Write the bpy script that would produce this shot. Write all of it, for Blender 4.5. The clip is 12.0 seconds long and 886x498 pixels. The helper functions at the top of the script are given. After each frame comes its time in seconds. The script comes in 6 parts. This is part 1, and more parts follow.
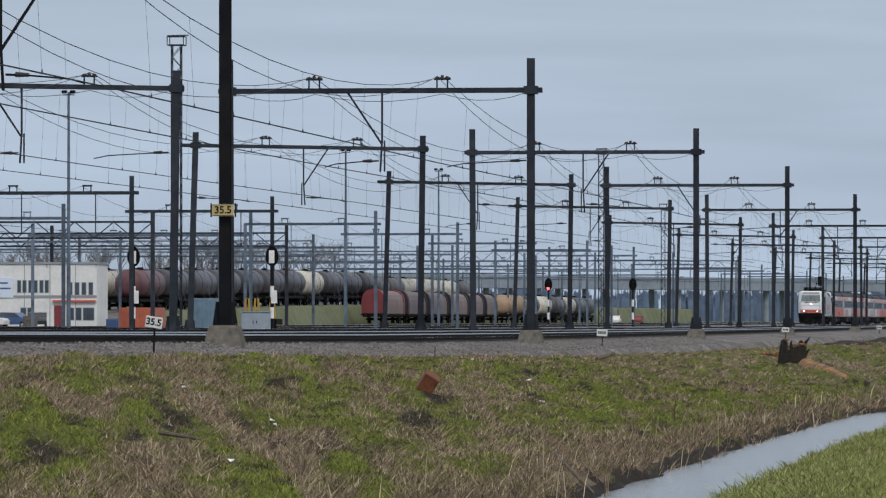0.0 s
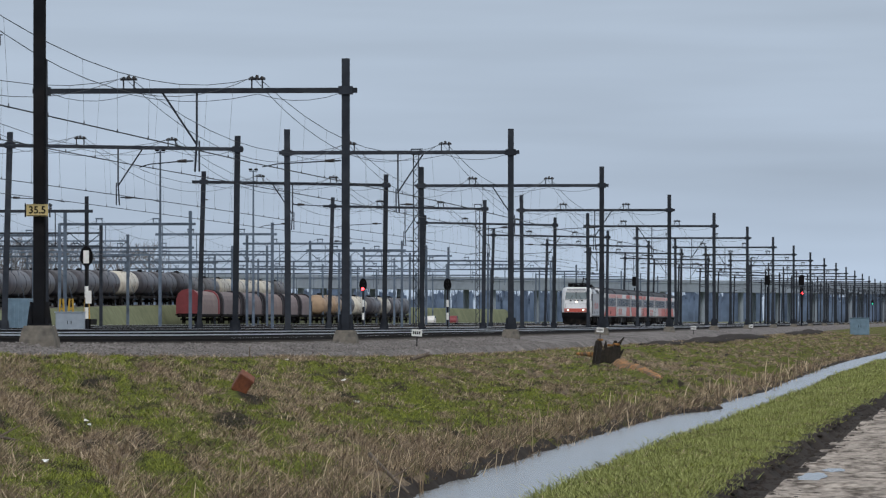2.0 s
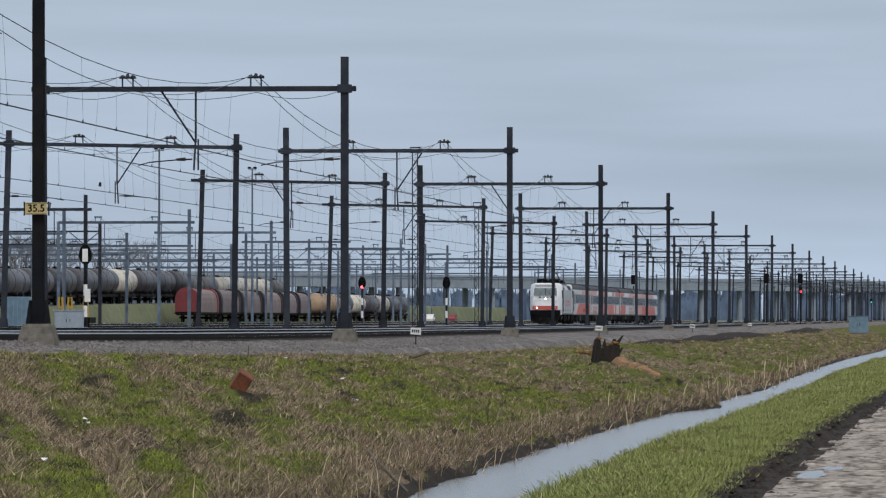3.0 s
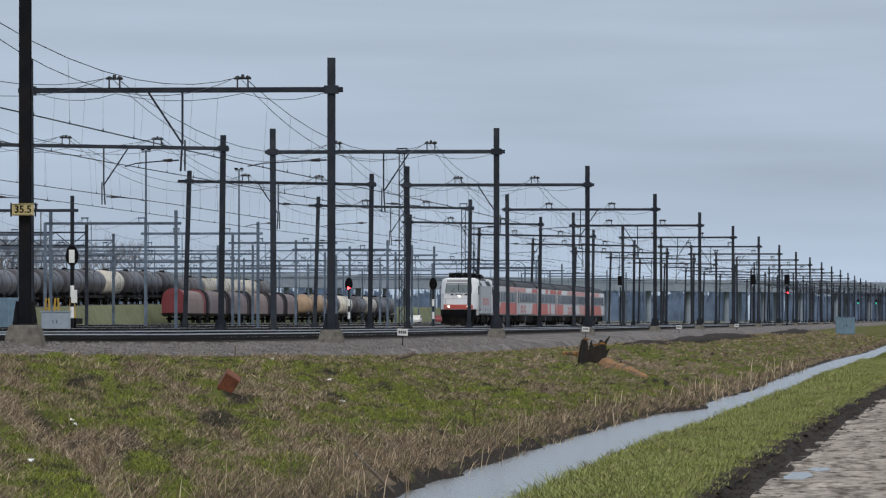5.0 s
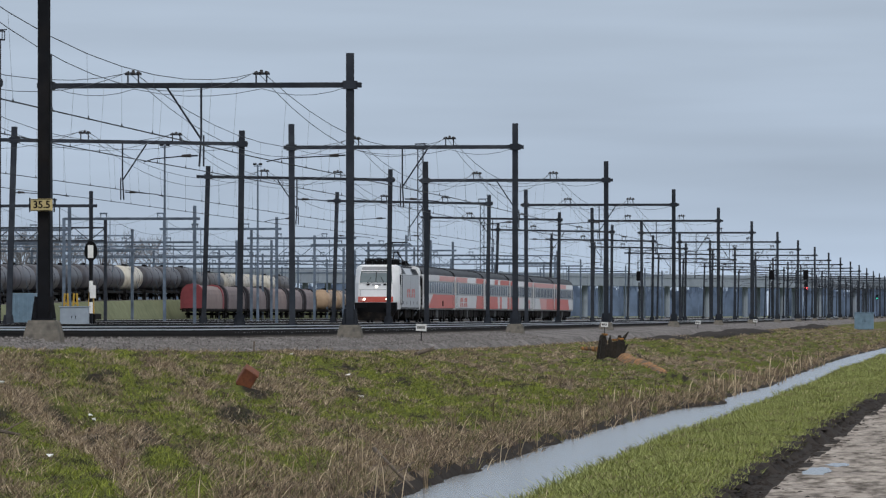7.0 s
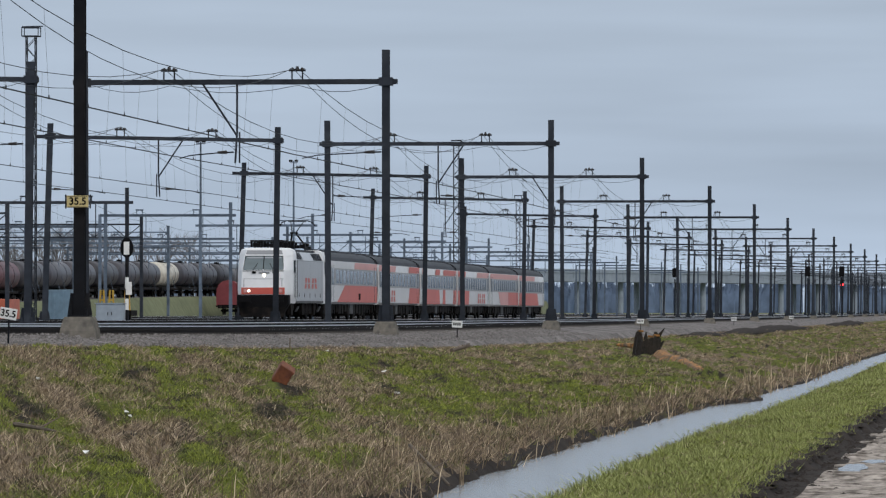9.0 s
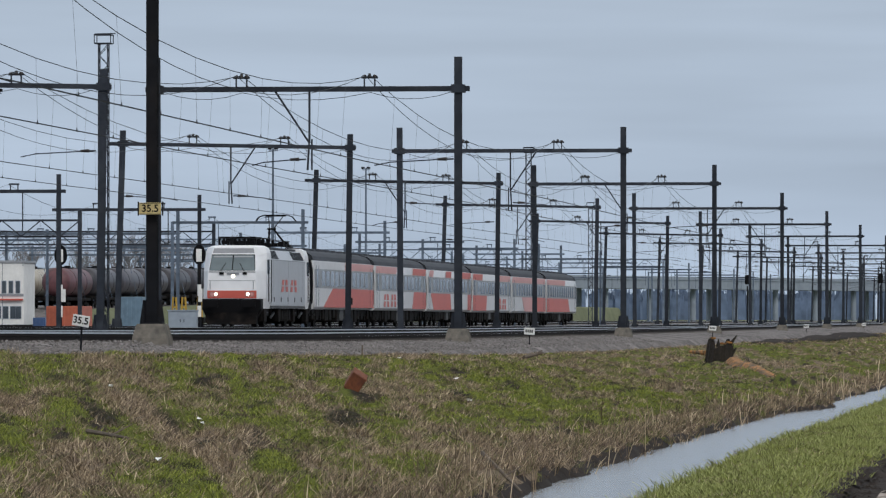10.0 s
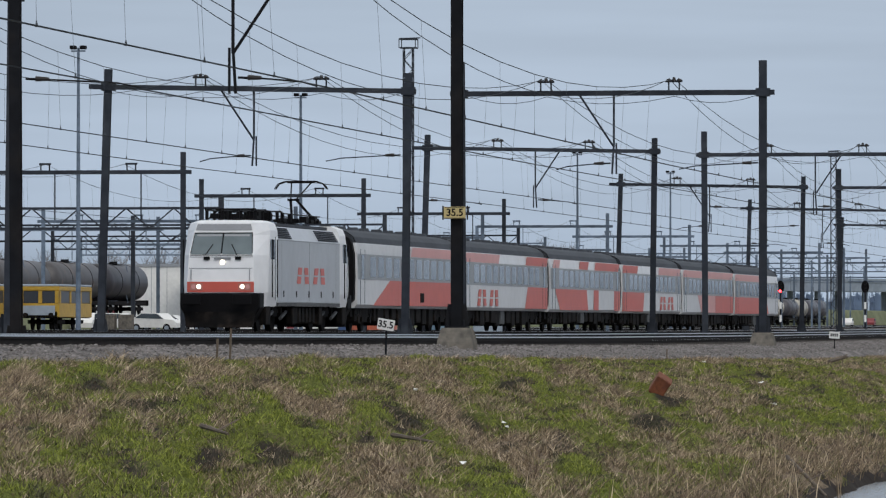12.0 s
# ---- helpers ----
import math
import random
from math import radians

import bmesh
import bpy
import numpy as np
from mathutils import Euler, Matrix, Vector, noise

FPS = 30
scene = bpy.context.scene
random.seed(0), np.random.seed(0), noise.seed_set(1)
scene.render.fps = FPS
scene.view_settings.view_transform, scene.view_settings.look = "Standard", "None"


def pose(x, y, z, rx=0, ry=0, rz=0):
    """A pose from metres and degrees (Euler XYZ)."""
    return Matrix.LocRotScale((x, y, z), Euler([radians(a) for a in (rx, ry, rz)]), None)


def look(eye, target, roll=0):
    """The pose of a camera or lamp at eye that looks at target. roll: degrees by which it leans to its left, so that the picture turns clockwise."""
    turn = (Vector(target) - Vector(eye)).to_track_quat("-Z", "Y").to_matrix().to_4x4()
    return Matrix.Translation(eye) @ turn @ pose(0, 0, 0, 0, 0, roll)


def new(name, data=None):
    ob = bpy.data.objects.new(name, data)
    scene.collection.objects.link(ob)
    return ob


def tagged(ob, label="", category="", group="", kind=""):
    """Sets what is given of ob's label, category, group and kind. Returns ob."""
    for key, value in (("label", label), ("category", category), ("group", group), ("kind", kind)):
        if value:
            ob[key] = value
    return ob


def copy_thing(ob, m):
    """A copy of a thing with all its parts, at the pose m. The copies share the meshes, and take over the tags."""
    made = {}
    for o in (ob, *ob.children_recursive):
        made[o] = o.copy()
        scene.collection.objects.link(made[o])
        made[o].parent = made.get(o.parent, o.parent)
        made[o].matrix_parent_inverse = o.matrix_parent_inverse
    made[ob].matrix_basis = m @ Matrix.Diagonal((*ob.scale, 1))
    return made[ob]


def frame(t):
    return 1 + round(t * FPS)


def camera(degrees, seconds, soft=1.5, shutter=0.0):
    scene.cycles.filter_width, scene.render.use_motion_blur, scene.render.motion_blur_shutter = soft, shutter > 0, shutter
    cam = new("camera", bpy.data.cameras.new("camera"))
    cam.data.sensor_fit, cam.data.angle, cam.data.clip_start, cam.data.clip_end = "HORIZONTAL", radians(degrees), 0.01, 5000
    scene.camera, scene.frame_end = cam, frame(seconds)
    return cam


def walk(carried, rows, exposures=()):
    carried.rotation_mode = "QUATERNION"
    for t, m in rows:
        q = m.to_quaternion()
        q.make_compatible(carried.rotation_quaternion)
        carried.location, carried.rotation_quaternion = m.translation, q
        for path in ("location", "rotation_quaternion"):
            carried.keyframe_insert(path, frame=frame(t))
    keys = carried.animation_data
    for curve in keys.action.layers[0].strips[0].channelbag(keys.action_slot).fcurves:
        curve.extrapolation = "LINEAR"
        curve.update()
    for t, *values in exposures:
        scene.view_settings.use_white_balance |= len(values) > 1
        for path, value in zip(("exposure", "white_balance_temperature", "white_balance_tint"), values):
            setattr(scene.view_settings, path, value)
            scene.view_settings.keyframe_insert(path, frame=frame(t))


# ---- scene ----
# World: x to the right of the line of sight along the railway, y along the railway, z up; the cart track is at z = 0.
EYE = 1.6
FOCAL = 10825.0 / 1568.0
cam = camera(math.degrees(2 * math.atan(0.5 / FOCAL)), 12.0, soft=1.25)
# seconds, degrees to the left of the railway's line, degrees upwards
SIGHT = [
    (0.0, 6.706, 0.660), (0.2, 5.960, 0.655), (0.4, 5.598, 0.655), (0.5, 5.131, 0.654), (0.6, 5.008, 0.670), (0.8, 4.925, 0.690), (1.0, 4.914, 0.691),
    (1.5, 4.930, 0.662), (2.0, 4.971, 0.662), (2.5, 4.946, 0.637), (3.0, 4.961, 0.646), (3.5, 4.928, 0.668), (3.7, 4.915, 0.668),
    (5.3, 4.832, 0.650), (5.5, 4.836, 0.645), (6.0, 4.872, 0.629), (6.5, 4.987, 0.624), (7.0, 5.012, 0.612), (7.2, 5.012, 0.608), (8.8, 5.226, 0.582),
    (9.0, 5.348, 0.580), (9.5, 5.629, 0.603), (10.0, 6.025, 0.646), (10.5, 6.313, 0.686), (11.0, 6.826, 0.660), (11.2, 6.973, 0.662),
    (11.5, 7.329, 0.668), (11.8, 8.278, 0.676), (12.0, 8.877, 0.683),
]
walk(cam, [(t, pose(0, 0, EYE, 90 + up, 0, left)) for t, left, up in SIGHT])

# ---- daylight: thin overcast, brighter overhead ----
SUN_UP, SUN_TURN = radians(38), radians(150)
world = bpy.data.worlds.new("sky")
scene.world = world
world.use_nodes = True
wn, wl = world.node_tree.nodes, world.node_tree.links
wn.clear()
w_out = wn.new("ShaderNodeOutputWorld")
w_bg = wn.new("ShaderNodeBackground")
w_sky = wn.new("ShaderNodeTexSky")
w_sky.sky_type, w_sky.sun_disc, w_sky.sun_elevation, w_sky.sun_rotation = "NISHITA", False, SUN_UP, SUN_TURN
w_sky.air_density, w_sky.dust_density, w_sky.ozone_density = 1.0, 2.0, 1.0
w_dim = wn.new("ShaderNodeVectorMath"); w_dim.operation = "SCALE"; w_dim.inputs["Scale"].default_value = 0.1
wl.new(w_sky.outputs[0], w_dim.inputs[0])
w_co = wn.new("ShaderNodeTexCoord")
w_sep = wn.new("ShaderNodeSeparateXYZ")
wl.new(w_co.outputs["Generated"], w_sep.inputs[0])
w_ramp = wn.new("ShaderNodeValToRGB")      # cloud deck from horizon to zenith
for pos, col in ((0.0, (0.438, 0.535, 0.672)), (0.02, (0.385, 0.486, 0.626)), (0.055, (0.282, 0.378, 0.514)), (0.16, (0.62, 0.70, 0.80)), (0.6, (0.80, 0.86, 0.95))):
    el = w_ramp.color_ramp.elements[0] if pos == 0.0 else (w_ramp.color_ramp.elements[1] if pos == 0.6 else w_ramp.color_ramp.elements.new(pos))
    el.position, el.color = pos, (*col, 1)
wl.new(w_sep.outputs["Z"], w_ramp.inputs[0])
w_map = wn.new("ShaderNodeMapping"); w_map.inputs["Scale"].default_value = (5, 5, 55)
wl.new(w_co.outputs["Generated"], w_map.inputs[0])
w_noise = wn.new("ShaderNodeTexNoise"); w_noise.inputs["Scale"].default_value = 1.0; w_noise.inputs["Detail"].default_value = 4
wl.new(w_map.outputs[0], w_noise.inputs["Vector"])
w_cl = wn.new("ShaderNodeMapRange"); w_cl.inputs[1].default_value, w_cl.inputs[2].default_value, w_cl.inputs[3].default_value, w_cl.inputs[4].default_value = 0.3, 0.7, 0.83, 1.17
wl.new(w_noise.outputs["Fac"], w_cl.inputs[0])
w_mul = wn.new("ShaderNodeVectorMath"); w_mul.operation = "SCALE"
wl.new(w_ramp.outputs[0], w_mul.inputs[0]); wl.new(w_cl.outputs[0], w_mul.inputs["Scale"])
w_mix = wn.new("ShaderNodeMix"); w_mix.data_type = "RGBA"; w_mix.inputs[0].default_value = 0.94
wl.new(w_dim.outputs[0], w_mix.inputs[6]); wl.new(w_mul.outputs[0], w_mix.inputs[7])
wl.new(w_mix.outputs[2], w_bg.inputs["Color"])
w_bg.inputs["Strength"].default_value = 0.96
wl.new(w_bg.outputs[0], w_out.inputs[0])

sun = new("sun", bpy.data.lights.new("sun", "SUN"))
sun.data.energy, sun.data.angle, sun.data.color = 1.12, radians(14), (1.0, 0.95, 0.88)
sun.matrix_world = look((0, 0, 0), (-math.sin(SUN_TURN) * math.cos(SUN_UP), -math.cos(SUN_TURN) * math.cos(SUN_UP), -math.sin(SUN_UP)))
scene.view_settings.exposure = 0.0


# ---- materials ----
def surface(name, base, rough=0.6, metal=0.0, vary=0.25, grain=8.0, coarse=0.7, bump=0.0, tint=None, tint_at=0.55, per_piece=0.0, emit=0.0, spec=0.5, along=1.0):
    """A node material: base colour varied at two scales, blotches of tint, relief, and variation from piece to piece."""
    m = bpy.data.materials.new(name)
    m.use_nodes = True
    n, l = m.node_tree.nodes, m.node_tree.links
    b = n["Principled BSDF"]
    b.inputs["Roughness"].default_value, b.inputs["Metallic"].default_value, b.inputs["Specular IOR Level"].default_value = rough, metal, spec
    co = n.new("ShaderNodeTexCoord")
    fine = n.new("ShaderNodeTexNoise"); fine.inputs["Scale"].default_value = grain; fine.inputs["Detail"].default_value = 5
    big = n.new("ShaderNodeTexNoise"); big.inputs["Scale"].default_value = coarse; big.inputs["Detail"].default_value = 4
    mp = n.new("ShaderNodeMapping"); mp.inputs["Scale"].default_value = (1.0, along, 1.0)
    l.new(co.outputs["Object"], mp.inputs[0])
    l.new(mp.outputs[0], fine.inputs["Vector"]); l.new(mp.outputs[0], big.inputs["Vector"])
    add = n.new("ShaderNodeMath"); add.operation = "ADD"
    l.new(fine.outputs["Fac"], add.inputs[0]); l.new(big.outputs["Fac"], add.inputs[1])
    span = n.new("ShaderNodeMapRange")
    span.inputs[1].default_value, span.inputs[2].default_value = 0.7, 1.3
    span.inputs[3].default_value, span.inputs[4].default_value = 1 - vary, 1 + vary
    l.new(add.outputs[0], span.inputs[0])
    last = span.outputs[0]
    if per_piece:
        info = n.new("ShaderNodeObjectInfo")
        pr = n.new("ShaderNodeMapRange"); pr.inputs[3].default_value, pr.inputs[4].default_value = 1 - per_piece, 1 + per_piece
        l.new(info.outputs["Random"], pr.inputs[0])
        mu = n.new("ShaderNodeMath"); mu.operation = "MULTIPLY"
        l.new(last, mu.inputs[0]); l.new(pr.outputs[0], mu.inputs[1])
        last = mu.outputs[0]
    scale = n.new("ShaderNodeVectorMath"); scale.operation = "SCALE"
    scale.inputs[0].default_value = base
    if tint:
        tn = n.new("ShaderNodeTexNoise"); tn.inputs["Scale"].default_value = coarse * 2.3; tn.inputs["Detail"].default_value = 6
        l.new(mp.outputs[0], tn.inputs["Vector"])
        tr = n.new("ShaderNodeMapRange"); tr.inputs[1].default_value, tr.inputs[2].default_value = tint_at - 0.08, tint_at + 0.1
        l.new(tn.outputs["Fac"], tr.inputs[0])
        mx = n.new("ShaderNodeMix"); mx.data_type = "RGBA"
        mx.inputs[6].default_value, mx.inputs[7].default_value = (*base, 1), (*tint, 1)
        l.new(tr.outputs[0], mx.inputs[0]); l.new(mx.outputs[2], scale.inputs[0])
    l.new(last, scale.inputs["Scale"])
    l.new(scale.outputs[0], b.inputs["Base Color"])
    if bump:
        bp = n.new("ShaderNodeBump"); bp.inputs["Strength"].default_value = 0.6; bp.inputs["Distance"].default_value = bump
        l.new(fine.outputs["Fac"], bp.inputs["Height"]); l.new(bp.outputs[0], b.inputs["Normal"])
    if emit:
        b.inputs["Emission Color"].default_value = (*base, 1); b.inputs["Emission Strength"].default_value = emit
    return m


M = {
    "steel_dark": surface("weathered_dark_steel", (0.012, 0.013, 0.016), 0.7, 0.0, 0.3, 3.0, 0.4, tint=(0.021, 0.019, 0.019), per_piece=0.2, spec=0.08),
    "steel_slate": surface("slate_grey_steel", (0.027, 0.032, 0.042), 0.7, 0.0, 0.3, 3.0, 0.4, tint=(0.036, 0.041, 0.050), per_piece=0.25, spec=0.14),
    # distance haze mixed into the galvanised grey: paler and bluer
    "steel_hazed": surface("galvanised_steel_hazed", (0.108, 0.142, 0.190), 0.6, 0.0, 0.25, 3.0, 0.4, tint=(0.066, 0.09, 0.122), per_piece=0.3, spec=0.3),
    "concrete": surface("concrete", (0.165, 0.15, 0.13), 0.9, 0, 0.25, 9, 1.2, 0.01, tint=(0.10, 0.095, 0.085), spec=0.04),
    "wire": surface("copper_wire", (0.07, 0.08, 0.095), 0.7, 0.0, 0.1, spec=0.2),
    "insulator": surface("insulator_brown", (0.03, 0.027, 0.027), 0.55, 0, 0.1, spec=0.25),
    "ballast": surface("ballast_stone", (0.135, 0.127, 0.125), 0.95, 0, 0.6, 7.0, 0.5, 0.06, tint=(0.185, 0.172, 0.168), tint_at=0.5, spec=0.04),
    "bed_stained": surface("rust_stained_ballast", (0.075, 0.066, 0.062), 0.95, 0, 0.5, 6.0, 0.5, 0.05, tint=(0.13, 0.122, 0.117), spec=0.03),
    "rail_side": surface("rusty_rail_side", (0.016, 0.013, 0.012), 0.8, 0.0, 0.2, spec=0.1),
    "rail_head": surface("polished_rail_head", (0.86, 0.87, 0.89), 0.35, 1.0, 0.05),
    "sleeper": surface("concrete_sleeper", (0.060, 0.054, 0.050), 0.9, 0, 0.2, 6, 1, per_piece=0.15, spec=0.04),
    "mud": surface("wet_mud", (0.030, 0.024, 0.020), 0.75, 0, 0.35, 3.0, 0.6, 0.06, spec=0.04),
    "dirt": surface("track_dirt", (0.33, 0.292, 0.258), 0.9, 0, 0.45, 16.0, 2.6, 0.05, tint=(0.085, 0.07, 0.058), tint_at=0.56, spec=0.04, along=0.22),
    "water": surface("ditch_water", (0.13, 0.137, 0.14), 0.2, 0, 0.1, 9.0, 0.7, 0.0016),
    "rust": surface("rusted_iron", (0.16, 0.052, 0.022), 0.85, 0.1, 0.4, 14, 3, 0.01, tint=(0.09, 0.03, 0.016)),
    "bark": surface("orange_lichen_bark", (0.36, 0.155, 0.035), 0.95, 0, 0.7, 7, 1.6, 0.06, tint=(0.10, 0.075, 0.045), tint_at=0.48),
    "wood_dark": surface("rotten_wood", (0.020, 0.015, 0.011), 0.95, 0, 0.4, 12, 3, 0.03),
    "stick": surface("dead_wood", (0.11, 0.085, 0.065), 0.95, 0, 0.3, 12, 3),
    "loco_white": surface("loco_white_paint", (0.76, 0.77, 0.79), 0.35, 0, 0.06, 2, 0.5),
    "loco_silver": surface("loco_silver_paint", (0.44, 0.46, 0.49), 0.38, 0.25, 0.08, 3, 0.5),
    "red": surface("signal_red_paint", (0.54, 0.10, 0.072), 0.4, 0, 0.08, 2, 0.4),
    "pink": surface("pale_red_paint", (0.62, 0.30, 0.28), 0.4, 0, 0.08, 2, 0.4),
    "coach_white": surface("coach_pale_paint", (0.62, 0.63, 0.65), 0.4, 0, 0.08, 2, 0.4),
    "coach_grey": surface("coach_grey_band", (0.27, 0.285, 0.305), 0.4, 0, 0.08, 2, 0.4),
    "roof": surface("coach_roof_grey", (0.042, 0.048, 0.058), 0.7, 0, 0.25, 2, 0.4, spec=0.2),
    "under": surface("underframe_black", (0.007, 0.0066, 0.0066), 0.8, 0.1, 0.35, 4, 1, tint=(0.02, 0.016, 0.014), spec=0.08),
    "under_grey": surface("dusty_underframe_grey", (0.10, 0.105, 0.11), 0.8, 0, 0.3, 4, 1, spec=0.1),
    "windscreen": surface("windscreen_glass", (0.13, 0.165, 0.18), 0.1, 0, 0.2, 1.2, 0.5),
    "glass": surface("tinted_glass", (0.06, 0.075, 0.09), 0.08, 0, 0.1),
    "coach_glass": surface("coach_window_glass", (0.085, 0.095, 0.11), 0.1, 0, 0.3, 0.8, 0.3, per_piece=0.6),
    "black": surface("black_paint", (0.006, 0.006, 0.007), 0.6, 0, 0.2, spec=0.08),
    "lamp": surface("headlamp_glow", (1.0, 0.90, 0.72), 0.3, 0, 0.0, emit=5.0),
    "red_lamp": surface("signal_red_glow", (1.0, 0.04, 0.05), 0.3, 0, 0.0, emit=9.0),
    "green_lamp": surface("signal_green_glow", (0.05, 0.7, 0.45), 0.3, 0, 0.0, emit=0.5),
    "white": surface("white_paint", (0.72, 0.72, 0.70), 0.5, 0, 0.1, 3, 0.7),
    "sign_yellow": surface("cream_sign_plate", (0.55, 0.44, 0.20), 0.5, 0, 0.12, 5, 1),
    "cabinet": surface("grey_cabinet_paint", (0.28, 0.33, 0.385), 0.5, 0, 0.1, 3, 0.7),
    "tank_dark": surface("tank_dark_paint", (0.047, 0.046, 0.056), 0.45, 0.1, 0.35, 1.5, 0.3, tint=(0.062, 0.055, 0.058), per_piece=0.3),
    "tank_pale": surface("tank_pale_paint", (0.50, 0.47, 0.40), 0.45, 0.1, 0.2, 1.5, 0.3, tint=(0.32, 0.27, 0.21), per_piece=0.2),
    "tank_grey": surface("tank_dull_paint", (0.066, 0.062, 0.064), 0.5, 0.1, 0.3, 1.5, 0.3, tint=(0.14, 0.10, 0.08), tint_at=0.62),
    "tank_tan": surface("tank_tan_paint", (0.36, 0.25, 0.16), 0.5, 0.1, 0.2, 1.5, 0.3, tint=(0.22, 0.15, 0.10)),
    "tank_red": surface("tank_red_paint", (0.125, 0.050, 0.056), 0.5, 0.1, 0.25, 1.5, 0.3, tint=(0.07, 0.04, 0.045)),
    "crow_black": surface("black_feathers", (0.02, 0.02, 0.022), 0.6, 0, 0.2),
    "lamp_glass": surface("pale_lamp_glass", (0.42, 0.20, 0.17), 0.2, 0, 0.1),
    "roof_panel": surface("grey_headboard_paint", (0.27, 0.28, 0.30), 0.45, 0, 0.1),
    "hood_red": surface("hood_red_sheet", (0.19, 0.032, 0.038), 0.6, 0, 0.2, 1.5, 0.3),
    "hood_pink": surface("hood_faded_red_sheet", (0.185, 0.135, 0.125), 0.65, 0, 0.25, 1.5, 0.3),
    "hood_grey": surface("hood_grey_sheet", (0.15, 0.115, 0.115), 0.65, 0, 0.25, 1.5, 0.3, per_piece=0.25),
    "hood_dark": surface("hood_dark_end", (0.030, 0.027, 0.032), 0.7, 0, 0.3, 1.5, 0.3, spec=0.2),
    "loco_yellow": surface("engine_yellow_paint", (0.42, 0.26, 0.03), 0.45, 0, 0.15, 2, 0.5),
    "car_blue": surface("blue_car_paint", (0.06, 0.11, 0.24), 0.3, 0.2, 0.1),
    "car_dark": surface("dark_car_paint", (0.04, 0.045, 0.055), 0.3, 0.2, 0.1),
    "orange_box": surface("orange_container_paint", (0.42, 0.11, 0.06), 0.55, 0, 0.2, 2, 0.5),
    "teal_box": surface("blue_grey_container_paint", (0.14, 0.22, 0.29), 0.55, 0, 0.2, 2, 0.5),
    "twig": surface("bare_twigs", (0.16, 0.155, 0.16), 0.95, 0, 0.25, 2, 0.5),
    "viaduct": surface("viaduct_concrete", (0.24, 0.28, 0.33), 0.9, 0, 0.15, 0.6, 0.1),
    "far_green": surface("far_grass", (0.155, 0.17, 0.105), 0.95, 0, 0.25, 1.0, 0.1, spec=0.04),
    "gravel": surface("yard_gravel", (0.17, 0.16, 0.155), 0.95, 0, 0.35, 3.0, 0.1, 0.03, spec=0.04),
}


def turf_material():
    """Short turf, with dead thatch and painted hollow shade where the ground's attributes say so."""
    m = bpy.data.materials.new("turf")
    m.use_nodes = True
    n, l = m.node_tree.nodes, m.node_tree.links
    b = n["Principled BSDF"]
    b.inputs["Roughness"].default_value, b.inputs["Specular IOR Level"].default_value = 0.95, 0.03
    co = n.new("ShaderNodeTexCoord")

    def grain(scale):
        t = n.new("ShaderNodeTexNoise")
        t.inputs["Scale"].default_value, t.inputs["Detail"].default_value = scale, 6
        l.new(co.outputs["Object"], t.inputs["Vector"])
        return t.outputs["Fac"]

    def blend(fac, a, c):
        x = n.new("ShaderNodeMix"); x.data_type = "RGBA"
        l.new(fac, x.inputs[0])
        for k, v in ((6, a), (7, c)):
            if isinstance(v, tuple):
                x.inputs[k].default_value = (*v, 1)
            else:
                l.new(v, x.inputs[k])
        return x.outputs[2]

    def edge(src, lo, hi):
        r = n.new("ShaderNodeMapRange"); r.interpolation_type = "SMOOTHSTEP"
        r.inputs[1].default_value, r.inputs[2].default_value = lo, hi
        l.new(src, r.inputs[0])
        return r.outputs[0]

    def plus(a, c, k):
        x = n.new("ShaderNodeMath"); x.operation = "MULTIPLY_ADD"
        x.inputs[1].default_value = k
        l.new(c, x.inputs[0]); l.new(a, x.inputs[2])
        return x.outputs[0]
    fine, mid = grain(16.0), grain(3.0)
    dry = n.new("ShaderNodeAttribute"); dry.attribute_name = "dry"
    shade_mask = n.new("ShaderNodeAttribute"); shade_mask.attribute_name = "shade_mask"
    green = blend(edge(fine, 0.35, 0.65), (0.048, 0.056, 0.015), (0.135, 0.152, 0.036))
    straw = blend(edge(fine, 0.35, 0.65), (0.085, 0.064, 0.045), (0.23, 0.182, 0.132))
    col = blend(edge(plus(dry.outputs["Fac"], mid, 1.2), 0.45, 0.95), green, straw)
    # dark earth colour laid over the turf as the shade in hollows
    col = blend(edge(plus(shade_mask.outputs["Fac"], fine, 0.6), 0.6, 0.95), col, (0.032, 0.027, 0.021))
    l.new(col, b.inputs["Base Color"])
    bp = n.new("ShaderNodeBump"); bp.inputs["Strength"].default_value, bp.inputs["Distance"].default_value = 0.8, 0.05
    l.new(fine, bp.inputs["Height"]); l.new(bp.outputs[0], b.inputs["Normal"])
    return m


M["grass_soil"] = turf_material()


# ---- mesh helpers ----
def mesh_from(name, verts, faces, mats, idx=None, smooth=False):
    me = bpy.data.meshes.new(name)
    me.from_pydata([tuple(v) for v in verts], [], faces)
    for m in mats if isinstance(mats, (list, tuple)) else [mats]:
        me.materials.append(m)
    if idx is not None:
        me.polygons.foreach_set("material_index", idx)
    if smooth:
        me.polygons.foreach_set("use_smooth", [True] * len(me.polygons))
    me.update()
    return me


def part(name, bm, material, parent=None, label="", smooth=False):
    """Links a bmesh as one mesh object under a thing or a part."""
    me = bpy.data.meshes.new(name)
    bm.normal_update()
    bm.to_mesh(me)
    bm.free()
    me.materials.append(material)
    if smooth:
        me.polygons.foreach_set("use_smooth", [True] * len(me.polygons))
    ob = new(name, me)
    if parent is not None:
        ob.parent = parent
    if label:
        tagged(ob, label)
    return ob


def thing(name, m=None, label="", category="", group="", kind=""):
    ob = new(name)
    ob.empty_display_size = 0.2
    if m is not None:
        ob.matrix_basis = m
    return tagged(ob, label, category, group, kind)


